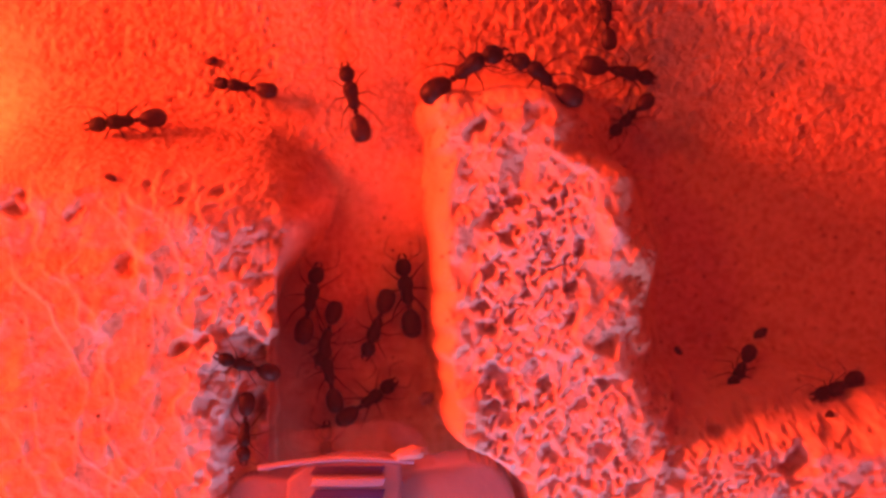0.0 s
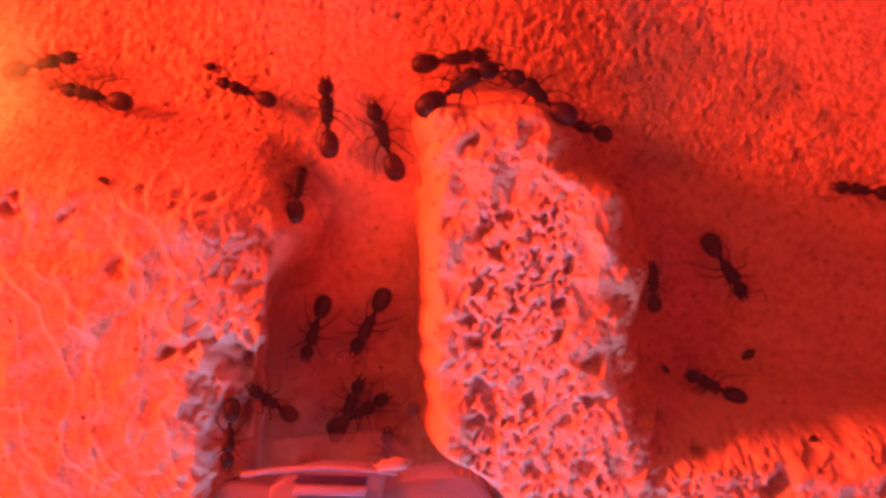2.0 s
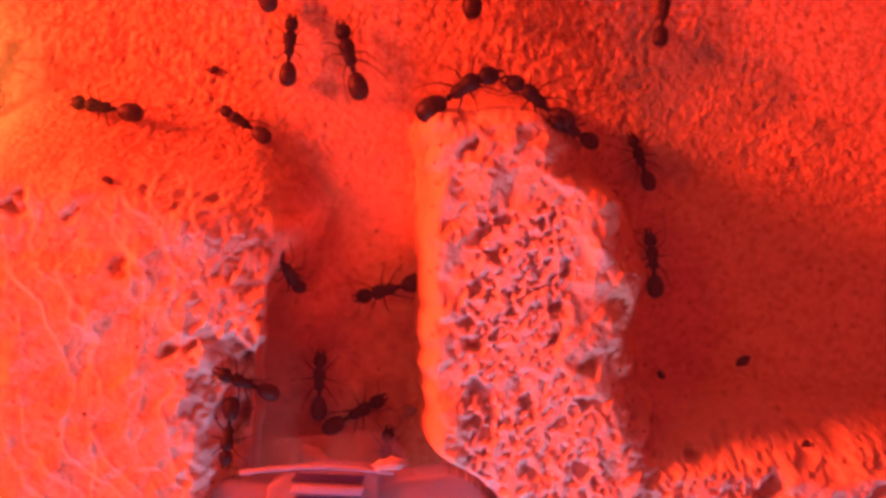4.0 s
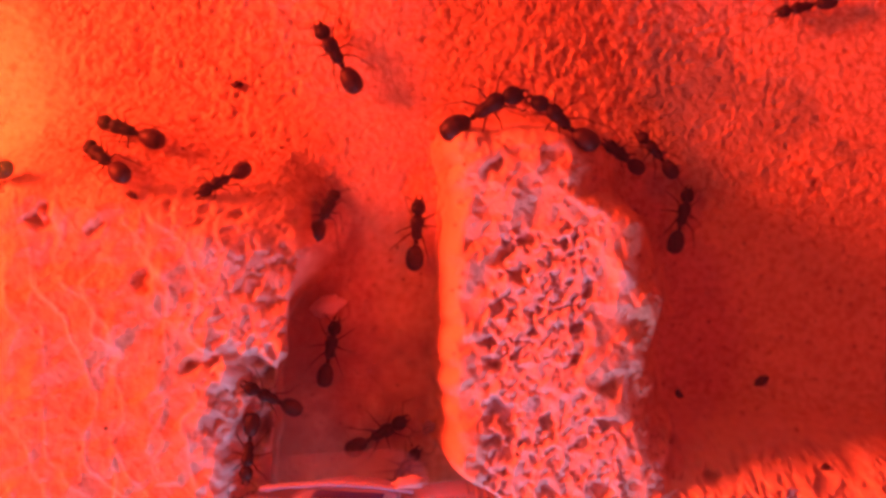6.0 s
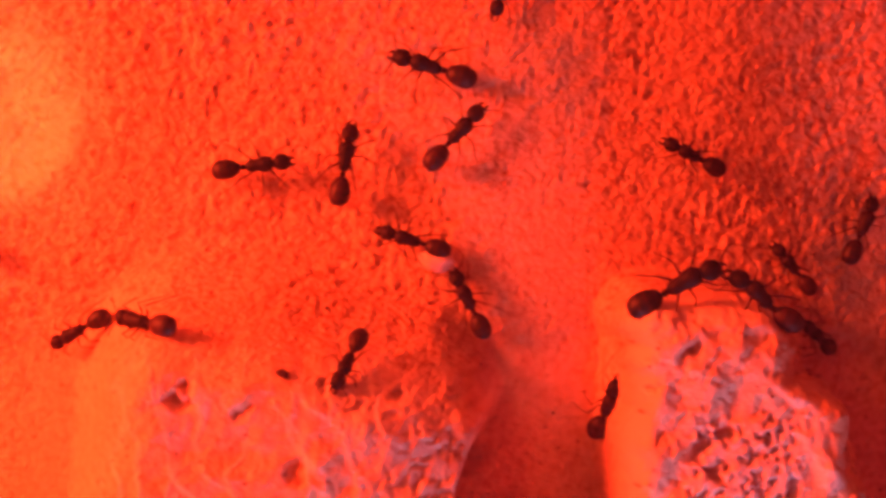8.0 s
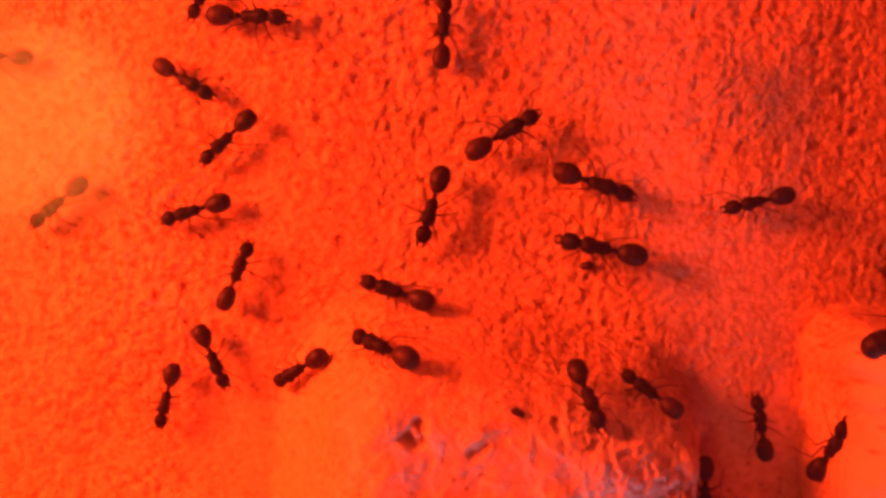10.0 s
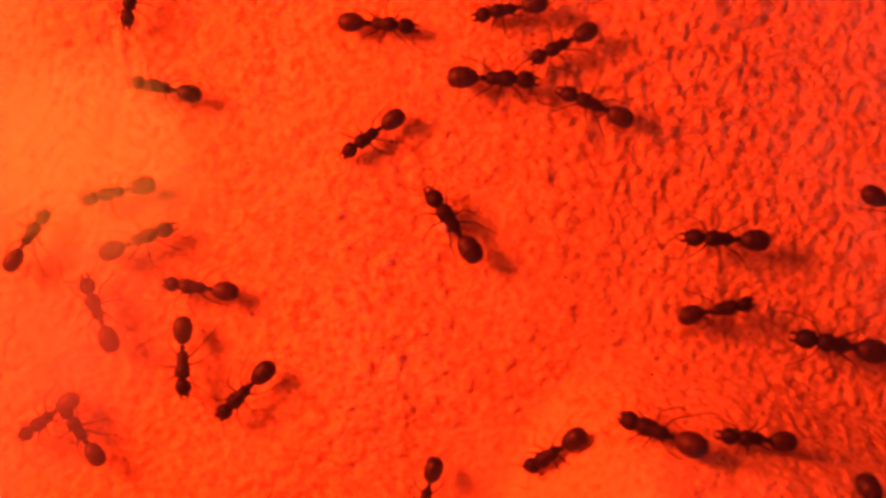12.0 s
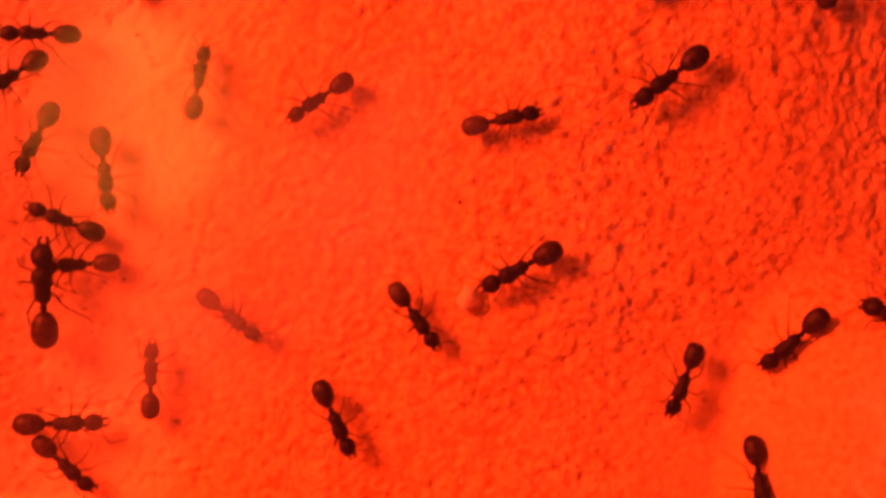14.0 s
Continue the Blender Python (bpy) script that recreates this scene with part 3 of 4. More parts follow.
            limb.matrix_basis = pose(HIPS[name][0] * MM, HIPS[name][1] * s * MM, HIPS[name][2] * MM)
    return tagged(root, "dark brown worker ant with long thin legs", "ant", "ants in the nest")


def stand(x, y, yaw, size):
    """The pose of an ant on the plaster at (x, y), pitched to the slope under it."""
    c, s = math.cos(radians(yaw)), math.sin(radians(yaw))
    r = 2.2 * size
    front, back = float(base_height(x + c * r, y + s * r)), float(base_height(x - c * r, y - s * r))
    here = float(base_height(x, y))
    slope = max(-38.0, min(38.0, math.degrees(math.atan2(front - back, 2 * r))))
    z = max(here, 0.5 * (front + back)) + 2.15 * size
    return pose(x * MM, y * MM, z * MM, 0, -slope, yaw)


# ---- ants: one is built, the others are copies ----
first_ant = ant()
SIZES = [0.97, 0.99, 0.89, 0.82, 1.02, 1.03, 1.05, 0.95, 0.92, 0.93, 0.89, 0.90, 0.82, 0.82, 0.82, 1.04, 0.82, 0.82, 0.92, 0.86, 1.00, 0.95, 0.87, 0.96, 0.98, 0.83, 0.88, 0.86, 0.89, 0.87, 0.90, 0.82, 0.90, 0.82, 0.82, 0.82, 0.84, 0.82, 0.82, 0.87, 0.82, 0.82, 0.82, 0.82, 0.82, 1.11, 0.92, 0.82, 0.82, 0.82, 0.82, 0.82, 0.88, 0.85, 0.82, 0.86, 0.86]
ants = []
for i, size in enumerate(SIZES):
    one = first_ant if i == 0 else copy_thing(first_ant, Matrix())
    one.scale = (size, size, size)
    ants.append(one)


def locked_ant(x, y, z, yaw, size, head_turn, rear_turn, pitch):
    one = ant(head_turn, rear_turn)
    one.scale = (size, size, size)
    one.matrix_basis = pose(x * MM, y * MM, z * MM, 0, pitch, yaw) @ Matrix.Diagonal((size, size, size, 1))
    return tagged(one, "dark brown ant locked jaw to jaw with another", "ant", "ants in the nest")


locked_ant(2.15, 15.6, -1.6, 36, 1.12, -24, -4, -4)
locked_ant(8.5, 15.0, -1.8, 139, 1.0, 22, 14, -4)



# ---- loose bits ----
def pebble(name, size, mat, label, category, x, y, lift=0.0, turn=0.0, seed=1, group="", jag=0.12):
    """A small uneven lump lying on the plaster; size in millimetres along x, y and z."""
    bm = bmesh.new()
    bmesh.ops.create_icosphere(bm, subdivisions=3, radius=1)
    for v in bm.verts:
        k = 1 + 0.35 * noise.noise(v.co * 1.4 + Vector((seed * 3.7, 0, 0))) + jag * noise.noise(v.co * 4 + Vector((0, seed * 2.1, 0)))
        v.co = Vector((v.co.x * size[0], v.co.y * size[1], v.co.z * size[2])) * (k * 0.5 * MM)
    ob = part(name, bm, mat)
    ob.matrix_basis = pose(x * MM, y * MM, (float(rough_height(np.array([x]), np.array([y]))[0][0]) + 0.3 * size[2] + lift) * MM, 0, 0, turn)
    return tagged(ob, label, category, group)


food = pebble("food_crumb", (3.4, 2.0, 1.7), FOOD, "pale pinkish food crumb dragged by an ant", "crumb", -11.7, -7.4, seed=4)
scrap = pebble("food_crumb", (2.2, 1.7, 1.3), FOOD, "small pale food crumb held in an ant's jaws", "crumb", -70, 20, seed=6)
pebble("seed", (1.2, 0.8, 0.7), SEED, "small dark seed lying on the rough plaster", "seed", -22.4, 18.2, 0.1, 15, 2)
pebble("flake", (1.1, 0.7, 0.3), SEED, "dark angular flake on the block's edge", "debris", -28.7, 6.1, 0.05, -20, 7)
pebble("husk", (1.6, 1.0, 0.7), SEED, "brown seed husk in the side chamber", "debris", 32.6, -8.6, 0.0, 30, 9, "husks in the side chamber")
pebble("husk", (1.1, 0.8, 0.6), SEED, "brown seed husk in the side chamber", "debris", 34.8, -15.0, 0.0, 70, 11, "husks in the side chamber")
pebble("husk", (1.3, 0.7, 0.5), SEED, "brown seed husk in the side chamber", "debris", 24.0, -10.5, 0.0, 110, 13, "husks in the side chamber")


def scatter(name, count, area, sizes, mat, label, category, height=None, seed=3):
    """Countless tiny bits as one object."""
    rng = random.Random(seed)
    bm = bmesh.new()
    for _ in range(count):
        x, y = rng.uniform(area[0], area[1]), rng.uniform(area[2], area[3])
        r = rng.uniform(*sizes)
        z = height if height is not None else float(rough_height(np.array([x]), np.array([y]))[0][0]) + 0.3 * r
        m = pose(x * MM, y * MM, z * MM, rng.uniform(0, 60), rng.uniform(0, 60), rng.uniform(0, 360))
        tall = 0.25 if height is not None else 0.7
        bmesh.ops.create_icosphere(bm, subdivisions=1, radius=1, matrix=m @ Matrix.Diagonal((r * MM, r * rng.uniform(0.5, 1) * MM, r * tall * MM, 1)))
    return tagged(part(name, bm, mat, smooth=False), label, category, kind="stuff")


scatter("dust", 60, (-30, 46, -20, 40), (0.04, 0.09), DUST, "white dust specks on the plaster", "dust", seed=8)
scatter("grit", 110, (-44, 46, -16, 20), (0.07, 0.2), GRIT, "dark brown grit strewn over the plaster", "grit", seed=5)
scatter("grit", 120, (-105, 30, 5, 46), (0.06, 0.17), GRIT, "dark brown grit strewn over the chamber floor", "grit", seed=6)


# ---- the body of the nest ----
def box(bm, x0, x1, y0, y1, z0, z1, bevel=0.0, segments=2):
    m = Matrix.Translation(((x0 + x1) / 2 * MM, (y0 + y1) / 2 * MM, (z0 + z1) / 2 * MM)) @ Matrix.Diagonal(((x1 - x0) * MM, (y1 - y0) * MM, (z1 - z0) * MM, 1))
    made = bmesh.ops.create_cube(bm, size=1, matrix=m)
    if bevel:
        edges = {e for v in made["verts"] for e in v.link_edges}
        bmesh.ops.bevel(bm, geom=list(edges), offset=bevel * MM, segments=segments, affect="EDGES", profile=0.5)


bm = bmesh.new()
for x0, x1, y0, y1 in ((-182, -177, -94, 116), (109, 114, -94, 116), (-177, 109, -94, -89), (-177, 109, 111, 116)):
    box(bm, x0, x1, y0, y1, -30, 5.0, 0.6)
tagged(part("nest_frame", bm, FRAME, smooth=False), "grey plastic frame round the plaster nest", "frame", kind="structure")
bm = bmesh.new()
box(bm, -177, 109, -89, 111, COVER, COVER + 2)
pane = tagged(part("cover_sheet", bm, ACRYLIC, smooth=False), "clear acrylic cover sheet, dusty and smeared", "cover", kind="structure")
pane.visible_shadow = False
bm = bmesh.new()
box(bm, -600, 500, -450, 480, -52, -30.4, 2)
tagged(part("table_top", bm, WOOD, smooth=False), "dark wooden table top under the nest", "table", kind="structure")

# clear bead added in place of a mirrored bluish glint
pebble("glint_bead", (1.5, 1.1, 0.9), PLASTIC, "small clear bead added for a bluish glint on the passage wall", "drop", -1.6, -14.6, 0.1, 20, 5, jag=0.02)

# ---- clear plastic connector at the mouth of the passage ----
connector = new("tube_connector")
tagged(connector, "clear plastic tube connector set in the passage mouth", "connector")


def plate(bm, outline, z0, z1, bevel):
    """A flat piece with the given outline, between two heights, its edges rounded."""
    low = [bm.verts.new((x * MM, y * MM, z0 * MM)) for x, y in outline]
    high = [bm.verts.new((x * MM, y * MM, z1 * MM)) for x, y in outline]
    n = len(outline)
    bm.faces.new(low[::-1])
    bm.faces.new(high)
    for i in range(n):
        bm.faces.new((low[i], low[(i + 1) % n], high[(i + 1) % n], high[i]))
    bmesh.ops.recalc_face_normals(bm, faces=bm.faces)
    bmesh.ops.bevel(bm, geom=list(bm.edges), offset=bevel * MM, segments=3, affect="EDGES", profile=0.5)


def arc(x, y, r, a0, a1, n=7):
    return [(x + r * math.cos(radians(a0 + (a1 - a0) * i / n)), y + r * math.sin(radians(a0 + (a1 - a0) * i / n))) for i in range(n + 1)]


bm = bmesh.new()
plate(bm, [(-18.6, -36)] + arc(-16.6, -21.6, 2.0, 180, 80) + [(-14.6, -19.9), (-12.0, -20.2), (-12.0, -36)], -8, -2.0, 0.5)
part("side_lobe", bm, PLASTIC, connector)
bm = bmesh.new()
plate(bm, [(-4.4, -36), (-4.4, -20.0), (-2.6, -19.2)] + arc(2.2, -22.6, 4.2, 95, 10) + [(7.2, -36)], -9, -1.8, 0.6)
part("side_lobe", bm, PLASTIC, connector)
bm = bmesh.new()
plate(bm, [(-13.4, -36), (-13.4, -19.8), (-11.2, -18.3), (-8.4, -17.8), (-5.2, -17.9), (-3.6, -18.5), (-3.6, -36)], -4.5, -0.9, 0.35)
part("collar", bm, PLASTIC, connector)
bm = bmesh.new()
plate(bm, [(-15.9, -18.6), (-13.6, -18.2), (-11.0, -17.9), (-8.4, -17.7), (-5.6, -17.8), (-2.4, -18.1), (-2.5, -18.4), (-5.6, -18.15), (-8.4, -18.1), (-11.0, -18.3), (-13.6, -18.6), (-15.8, -19.0)], -1.4, -0.7, 0.12)
part("lip", bm, FROSTED, connector, "pale frosted lip")
bm = bmesh.new()
plate(bm, [(-16.4, -20.5), (-16.0, -18.2)] + arc(-13.6, -18.2, 2.2, 165, 80, 5) + arc(-4.6, -18.6, 3.6, 95, 12, 6) + [(0.6, -20.5)], -3.4, -2.6, 0.2)
part("sleeve", bm, FILM, connector, "thin see-through sleeve with a mauve haze")
for y0, y1, mat, name in ((-19.3, -18.5, TINTED, "slot"), (-20.2, -19.5, FROSTED, "bar"), (-21.4, -20.5, TINTED, "slot")):
    bm = bmesh.new()
    plate(bm, [(-11.4, y0), (-5.2, y0), (-4.9, y1), (-10.9, y1)], -0.95, -0.75 if mat is TINTED else -0.4, 0.08)
    part(name, bm, mat, connector)
pebble("plaster_scrap", (2.8, 1.0, 0.5), SCRAP, "pink scrap of plaster on the connector's edge", "plaster scrap", -2.9, -17.4, 0.0, 12, 21, jag=0.6).location.z = -0.4 * MM

# ---- motion ----
def glide(rows, t, k):
    """Column k of the rows at time t, eased from row to row."""
    ts = [r[0] for r in rows]
    if t <= ts[0]:
        return rows[0][k]
    if t >= ts[-1]:
        return rows[-1][k]
    i = max(j for j in range(len(ts) - 1) if ts[j] <= t)
    a, b = rows[i], rows[i + 1]
    h = b[0] - a[0]

    def slope(j):
        if j <= 0 or j >= len(rows) - 1:
            return 0.0
        p, q, r = rows[j - 1], rows[j], rows[j + 1]
        s0, s1 = (q[k] - p[k]) / (q[0] - p[0]), (r[k] - q[k]) / (r[0] - q[0])
        return 0.0 if s0 * s1 <= 0 else 2 * s0 * s1 / (s0 + s1)

    u = (t - a[0]) / h
    return ((1 + 2 * u) * (1 - u) ** 2 * a[k] + u * (1 - u) ** 2 * h * slope(i) + u * u * (3 - 2 * u) * b[k] - u * u * (1 - u) * h * slope(i + 1))


def crawl(root, rows):
    """Walks an ant along rows of (seconds, x, y, heading) on the plaster, with stepping legs and feeling antennae."""
    size = root.scale[0]
    times = [0.1 * i for i in range(141)]
    path = [tuple(glide(rows, t, k) for k in (1, 2, 3)) for t in times]
    gone, phases = 0.0, [0.0]
    for p, q in zip(path, path[1:]):
        gone += math.hypot(q[0] - p[0], q[1] - p[1]) + abs(q[2] - p[2]) * 0.03
        phases.append(gone)
    keep = [i for i in range(141) if i in (0, 140) or phases[min(i + 1, 140)] - phases[i - 1] > 0.04]
    walk(root, [(times[i], stand(*path[i], size)) for i in keep])
    strides = [i for i in keep if i % 2 == 0 or i in (0, 140)]
    for limb in [c for c in root.children if c.name.startswith("leg")]:
        home = limb.matrix_basis.translation.copy()
        s = 1 if home.y > 0 else -1
        row = 0 if home.x > 0.6 * MM else 1 if home.x > 0 else 2
        off = math.pi * ((row + (s > 0)) % 2)
        walk(limb, [(times[i], Matrix.Translation(home) @ pose(0, 0, 0, 5 * s * max(0, math.cos(phases[i] * 2.1 + off)), 0, 15 * s * math.sin(phases[i] * 2.1 + off) + 3 * s * row)) for i in strides])
    skull = [c for c in root.children if c.name.startswith("head")][0]
    for feeler in [c for c in skull.children if c.name.startswith("antenna")]:
        home = feeler.matrix_basis.translation.copy()
        k = rows[0][1] * 0.7 + (2.0 if home.y > 0 else 0.0)
        walk(feeler, [(0.5 * i, Matrix.Translation(home) @ pose(0, 0, 0, 0, 10 * math.sin(i * 1.9 + k), 14 * math.sin(i * 1.3 + k))) for i in range(29)])


def motions():
    crawl(ants[0], [(0, -29.2, 11.6, -169), (0.5, -28.8, 12.7, -179), (1, -30.5, 14.6, -175), (1.5, -33.1, 14.2, -185), (2, -32.9, 14.7, -191), (2.5, -33.6, 15.0, -188), (3, -33.8, 15.8, -189), (5.5, -28.7, 9.4, -186), (6, -32.1, 9.5, -213), (6.5, -33.0, 9.2, -204), (7, -33.6, 9.3, -213), (7.5, -39.5, 9.5, -183), (8, -41.0, 9.3, -183), (10.5, -39.8, 10.4, -198), (11, -39.6, 10.4, -197), (11.5, -39.7, 10.2, -195), (12, -39.3, 10.4, -195), (12.5, -39.2, 10.2, -194), (13, -39.2, 10.3, -192), (13.5, -39.0, 10.1, -198), (14, -39.7, 10.1, -203)])
    crawl(ants[1], [(0, -48.0, 19.1, 6), (0.5, -47.9, 18.8, 6), (1, -41.8, 20.5, 5), (1.5, -33.0, 16.9, 27), (2, -37.5, 17.7, 15), (2.5, -44.6, 21.3, 26), (3, -48.0, 20.6, 26), (5.5, -31.0, 12.2, 166), (6, -31.6, 12.6, 164), (6.5, -31.4, 12.5, 176), (7, -31.7, 12.6, 170), (7.5, -26.8, 16.0, 105), (8, -25.8, 24.3, 84), (10.5, -31.0, 31.0, 25), (11, -22.4, 37.0, 14), (11.5, -12.4, 39.9, 13)])
    crawl(ants[2], [(0, -51.6, 7.9, -174), (3, -51.3, 6.9, -167), (5.5, -40.0, 5.8, -153), (6.5, -45.9, 7.7, -154), (7, -49.3, 7.5, -156), (7.5, -48.6, 7.6, -146), (8, -48.3, 7.3, -148), (10.5, -47.0, 7.0, -143), (11, -47.1, 7.1, -145), (11.5, -46.7, 6.9, -141), (12, -46.1, 7.2, -136), (12.5, -45.8, 7.4, -139), (13, -45.9, 7.3, -139), (13.5, -45.8, 7.9, -139), (14, -45.7, 7.3, -126)])
    crawl(ants[3], [(0, -19.3, 15.5, 171), (0.5, -19.1, 15.6, 165), (1, -18.7, 15.5, 165), (1.5, -18.9, 15.9, 157), (2, -18.9, 15.8, 161), (2.5, -19.0, 16.1, 148), (3, -18.8, 16.0, 137), (5.5, -20.2, 7.9, 191), (6, -21.5, 8.0, 219), (6.5, -21.9, 7.4, 226), (7, -22.7, 6.6, 233), (7.5, -23.5, 6.0, 244), (8, -23.8, 7.3, 249), (10.5, -17.0, 8.7, 136), (11, -23.5, 10.6, 161), (11.5, -30.3, 10.3, 176), (12, -31.8, 10.4, 179), (12.5, -30.9, 10.2, 177)])
    crawl(ants[4], [(0, -8.6, 14.4, 104), (0.5, -6.9, 15.9, 69), (1, -4.0, 17.8, 43), (1.5, -2.3, 18.9, 22), (2, 1.6, 19.5, 12), (2.5, 4.7, 21.2, 30), (3, 1.4, 23.6, 98), (5, 3.9, 34.6, 87), (8, -15.3, 70.6, 89)])
    crawl(ants[5], [(0, -12.7, -4.8, 78), (0.5, -11.5, 0.9, 70), (1, -10.4, 5.3, 76), (1.5, -9.7, 10.1, 94), (2, -10.6, 13.9, 95), (2.5, -13.2, 18.3, 122), (3, -15.6, 23.3, 114), (5, -20.5, 33.0, 104), (8, -38.9, 78.4, 100)])
    crawl(ants[6], [(0, -3.5, -4.1, 98), (0.5, -4.3, 0.1, 107), (1, -4.5, 5.7, 100), (1.5, -4.2, 9.3, 85), (2, -5.2, 11.8, 111), (2.5, -5.1, 14.9, 95), (3, -6.9, 20.0, 105), (5.5, -11.5, 19.6, 112), (6, -12.7, 21.5, 124), (6.5, -14.0, 25.0, 105), (7, -14.4, 30.0, 94), (7.5, -14.6, 31.7, 102), (8, -19.3, 32.9, 167), (10.5, -22.6, 18.3, 174), (11, -23.4, 18.4, 175), (11.5, -23.3, 18.4, 173), (12, -23.6, 17.9, 175), (12.5, -23.7, 17.0, 169)])
    crawl(ants[7], [(0, -6.5, -7.7, -110), (0.5, -6.6, -7.4, -107), (1, -6.8, -8.3, -116), (1.5, -6.3, -6.9, -111), (2, -6.2, -6.5, -116), (2.5, -5.6, -5.7, -84), (3, -5.0, -6.9, -92), (5.5, -4.0, 4.9, -270), (6, -3.8, 4.9, -271), (6.5, -3.5, 4.4, -274), (7, -2.9, 4.4, -281), (7.5, -2.3, 4.3, -279), (8, -1.6, 4.5, -281), (10.5, -1.2, 4.5, -280)])
    crawl(ants[8], [(0, -7.0, -14.5, 36), (0.5, -7.1, -14.4, 27), (1, -6.9, -14.3, 30), (1.5, -6.9, -14.4, 35), (2, -6.4, -14.7, 32), (2.5, -6.4, -14.5, 31), (3, -6.5, -14.6, 30), (5.5, -6.6, -14.9, 33), (6, -6.2, -15.2, 32), (6.5, -6.5, -15.2, 29)])
    crawl(ants[9], [(0, -11.0, -11.9, 101), (0.5, -11.1, -8.8, 88), (1, -12.0, -5.9, 105), (1.5, -12.9, -1.5, 83), (2, -12.8, 6.5, 91), (2.5, -14.7, 11.4, 113), (3, -15.2, 12.2, 128), (3.8, -14.6, 18.7, 87), (5, -17.1, 31.7, 105), (8, -35.4, 81.1, 94)])
    crawl(ants[10], [(0, -11.3, -8.7, -106), (0.5, -10.9, -8.8, -96), (1, -11.5, -10.1, -92), (1.5, -11.4, -10.3, -93), (2, -11.4, -7.3, -107), (2.5, -11.3, -5.8, -94), (3, -12.5, -3.8, -113), (5.5, -13.5, 2.5, 64), (6, -12.3, 6.2, 73), (6.5, -11.8, 10.9, 89), (7, -13.4, 14.4, 134), (7.5, -18.0, 16.8, 166), (8, -19.8, 17.6, 167), (10.5, -23.7, 6.4, 307), (11, -24.5, 6.4, 306), (11.5, -23.5, 7.0, 316), (12, -22.5, 6.0, 300), (12.5, -27.8, 4.1, 286), (13.5, -43.6, -0.9, 288), (14, -46.5, -3.4, 279)])
    crawl(ants[11], [(0, -11.3, -19.7, 89), (0.5, -11.9, -18.2, 99), (1, -12.2, -17.4, 107), (1.5, -9.0, -17.9, 94), (2, -7.7, -14.2, 67), (2.5, -7.9, -13.6, 80), (3, -9.6, -12.0, 98), (5.5, -11.4, -11.6, 78), (6, -11.6, -7.2, 82), (6.5, -10.8, -3.0, 88), (7, -11.3, 6.1, 94), (7.5, -12.6, 10.8, 103), (8, -14.3, 12.8, 121), (8.5, -11.2, 14.6, 70), (10.5, 10.4, 21.5, 11)])
    crawl(ants[12], [(0, -17.2, -15.9, -92)])
    crawl(ants[13], [(0, -17.0, -10.0, 158), (1, -16.2, -9.7, 160), (1.5, -14.0, -12.4, 127), (2, -14.0, -12.9, 139), (2.5, -14.0, -13.0, 143), (3, -15.8, -11.3, 158), (5.5, -16.1, -10.9, 154), (6, -15.7, -11.0, 153), (6.5, -15.3, -11.1, 145), (8, -18.1, -6.7, 139), (10.5, -8.3, 0.2, 290), (11, -6.8, 1.8, 288)])
    crawl(ants[14], [(0, -4.0, -24.5, 104), (0.5, -3.4, -24.3, 105), (1, -3.8, -20.1, 99), (1.5, -4.5, -18.4, 88), (2, -3.8, -19.1, 95), (2.5, -3.3, -18.3, 98), (3, -3.3, -18.6, 95), (5.5, -4.6, -18.9, 68), (6, -3.9, -18.7, 54), (6.5, -3.8, -18.6, 63), (8, -8.2, -9.7, 117), (10.5, -5.6, 9.8, 100), (11, -5.2, 14.3, 70)])
    crawl(ants[15], [(0, 17.9, 17.4, -11), (0.5, 24.1, 11.5, -48), (1, 24.9, 9.0, -63), (1.5, 28.0, 2.6, -61), (2, 29.8, -0.1, -55), (2.5, 36.2, -1.6, -12), (3, 44.0, -2.4, -14), (5.5, 57.6, -6.8, -11)])
    crawl(ants[16], [(0, 18.4, 13.0, -137), (0.5, 17.5, 12.4, -146), (1, 17.3, 12.3, -153), (1.5, 15.4, 12.8, -175), (2, 13.3, 12.5, -189), (2.5, 12.5, 12.8, -204), (3, 11.1, 12.0, -192), (5.5, 14.7, 13.1, -216), (6, 15.7, 13.1, -207), (6.5, 15.1, 12.2, -180), (7, 15.4, 12.2, -190), (7.5, 16.8, 12.1, -205), (8, 17.8, 11.7, -211)])
    crawl(ants[17], [(0, 28.9, -11.7, -131), (0.5, 26.0, -12.7, -136), (1, 25.8, -10.8, -207), (1.5, 18.4, -3.3, -229), (2, 22.0, -1.8, -257), (2.5, 23.3, 5.5, -267), (3, 20.8, 10.6, -247), (5.5, 20.0, 12.8, -243), (6, 19.6, 14.2, -225), (6.5, 18.8, 15.6, -215), (7, 14.3, 17.5, -203), (7.5, 14.4, 18.3, -221), (8, 15.2, 17.9, -224)])
    crawl(ants[18], [(0, 36.9, -13.0, -166), (0.5, 32.9, -13.2, -160), (1, 31.0, -13.2, -172), (1.5, 30.5, -12.5, -201), (2, 27.6, -11.3, -204), (2.5, 26.4, -8.5, -232), (3, 23.3, -3.1, -259), (5.5, 21.7, 6.4, -261), (6, 22.9, 7.9, -280), (6.5, 22.7, 9.0, -275), (7, 22.8, 11.6, -267), (7.5, 20.6, 16.8, -255), (8, 22.0, 22.2, -289)])
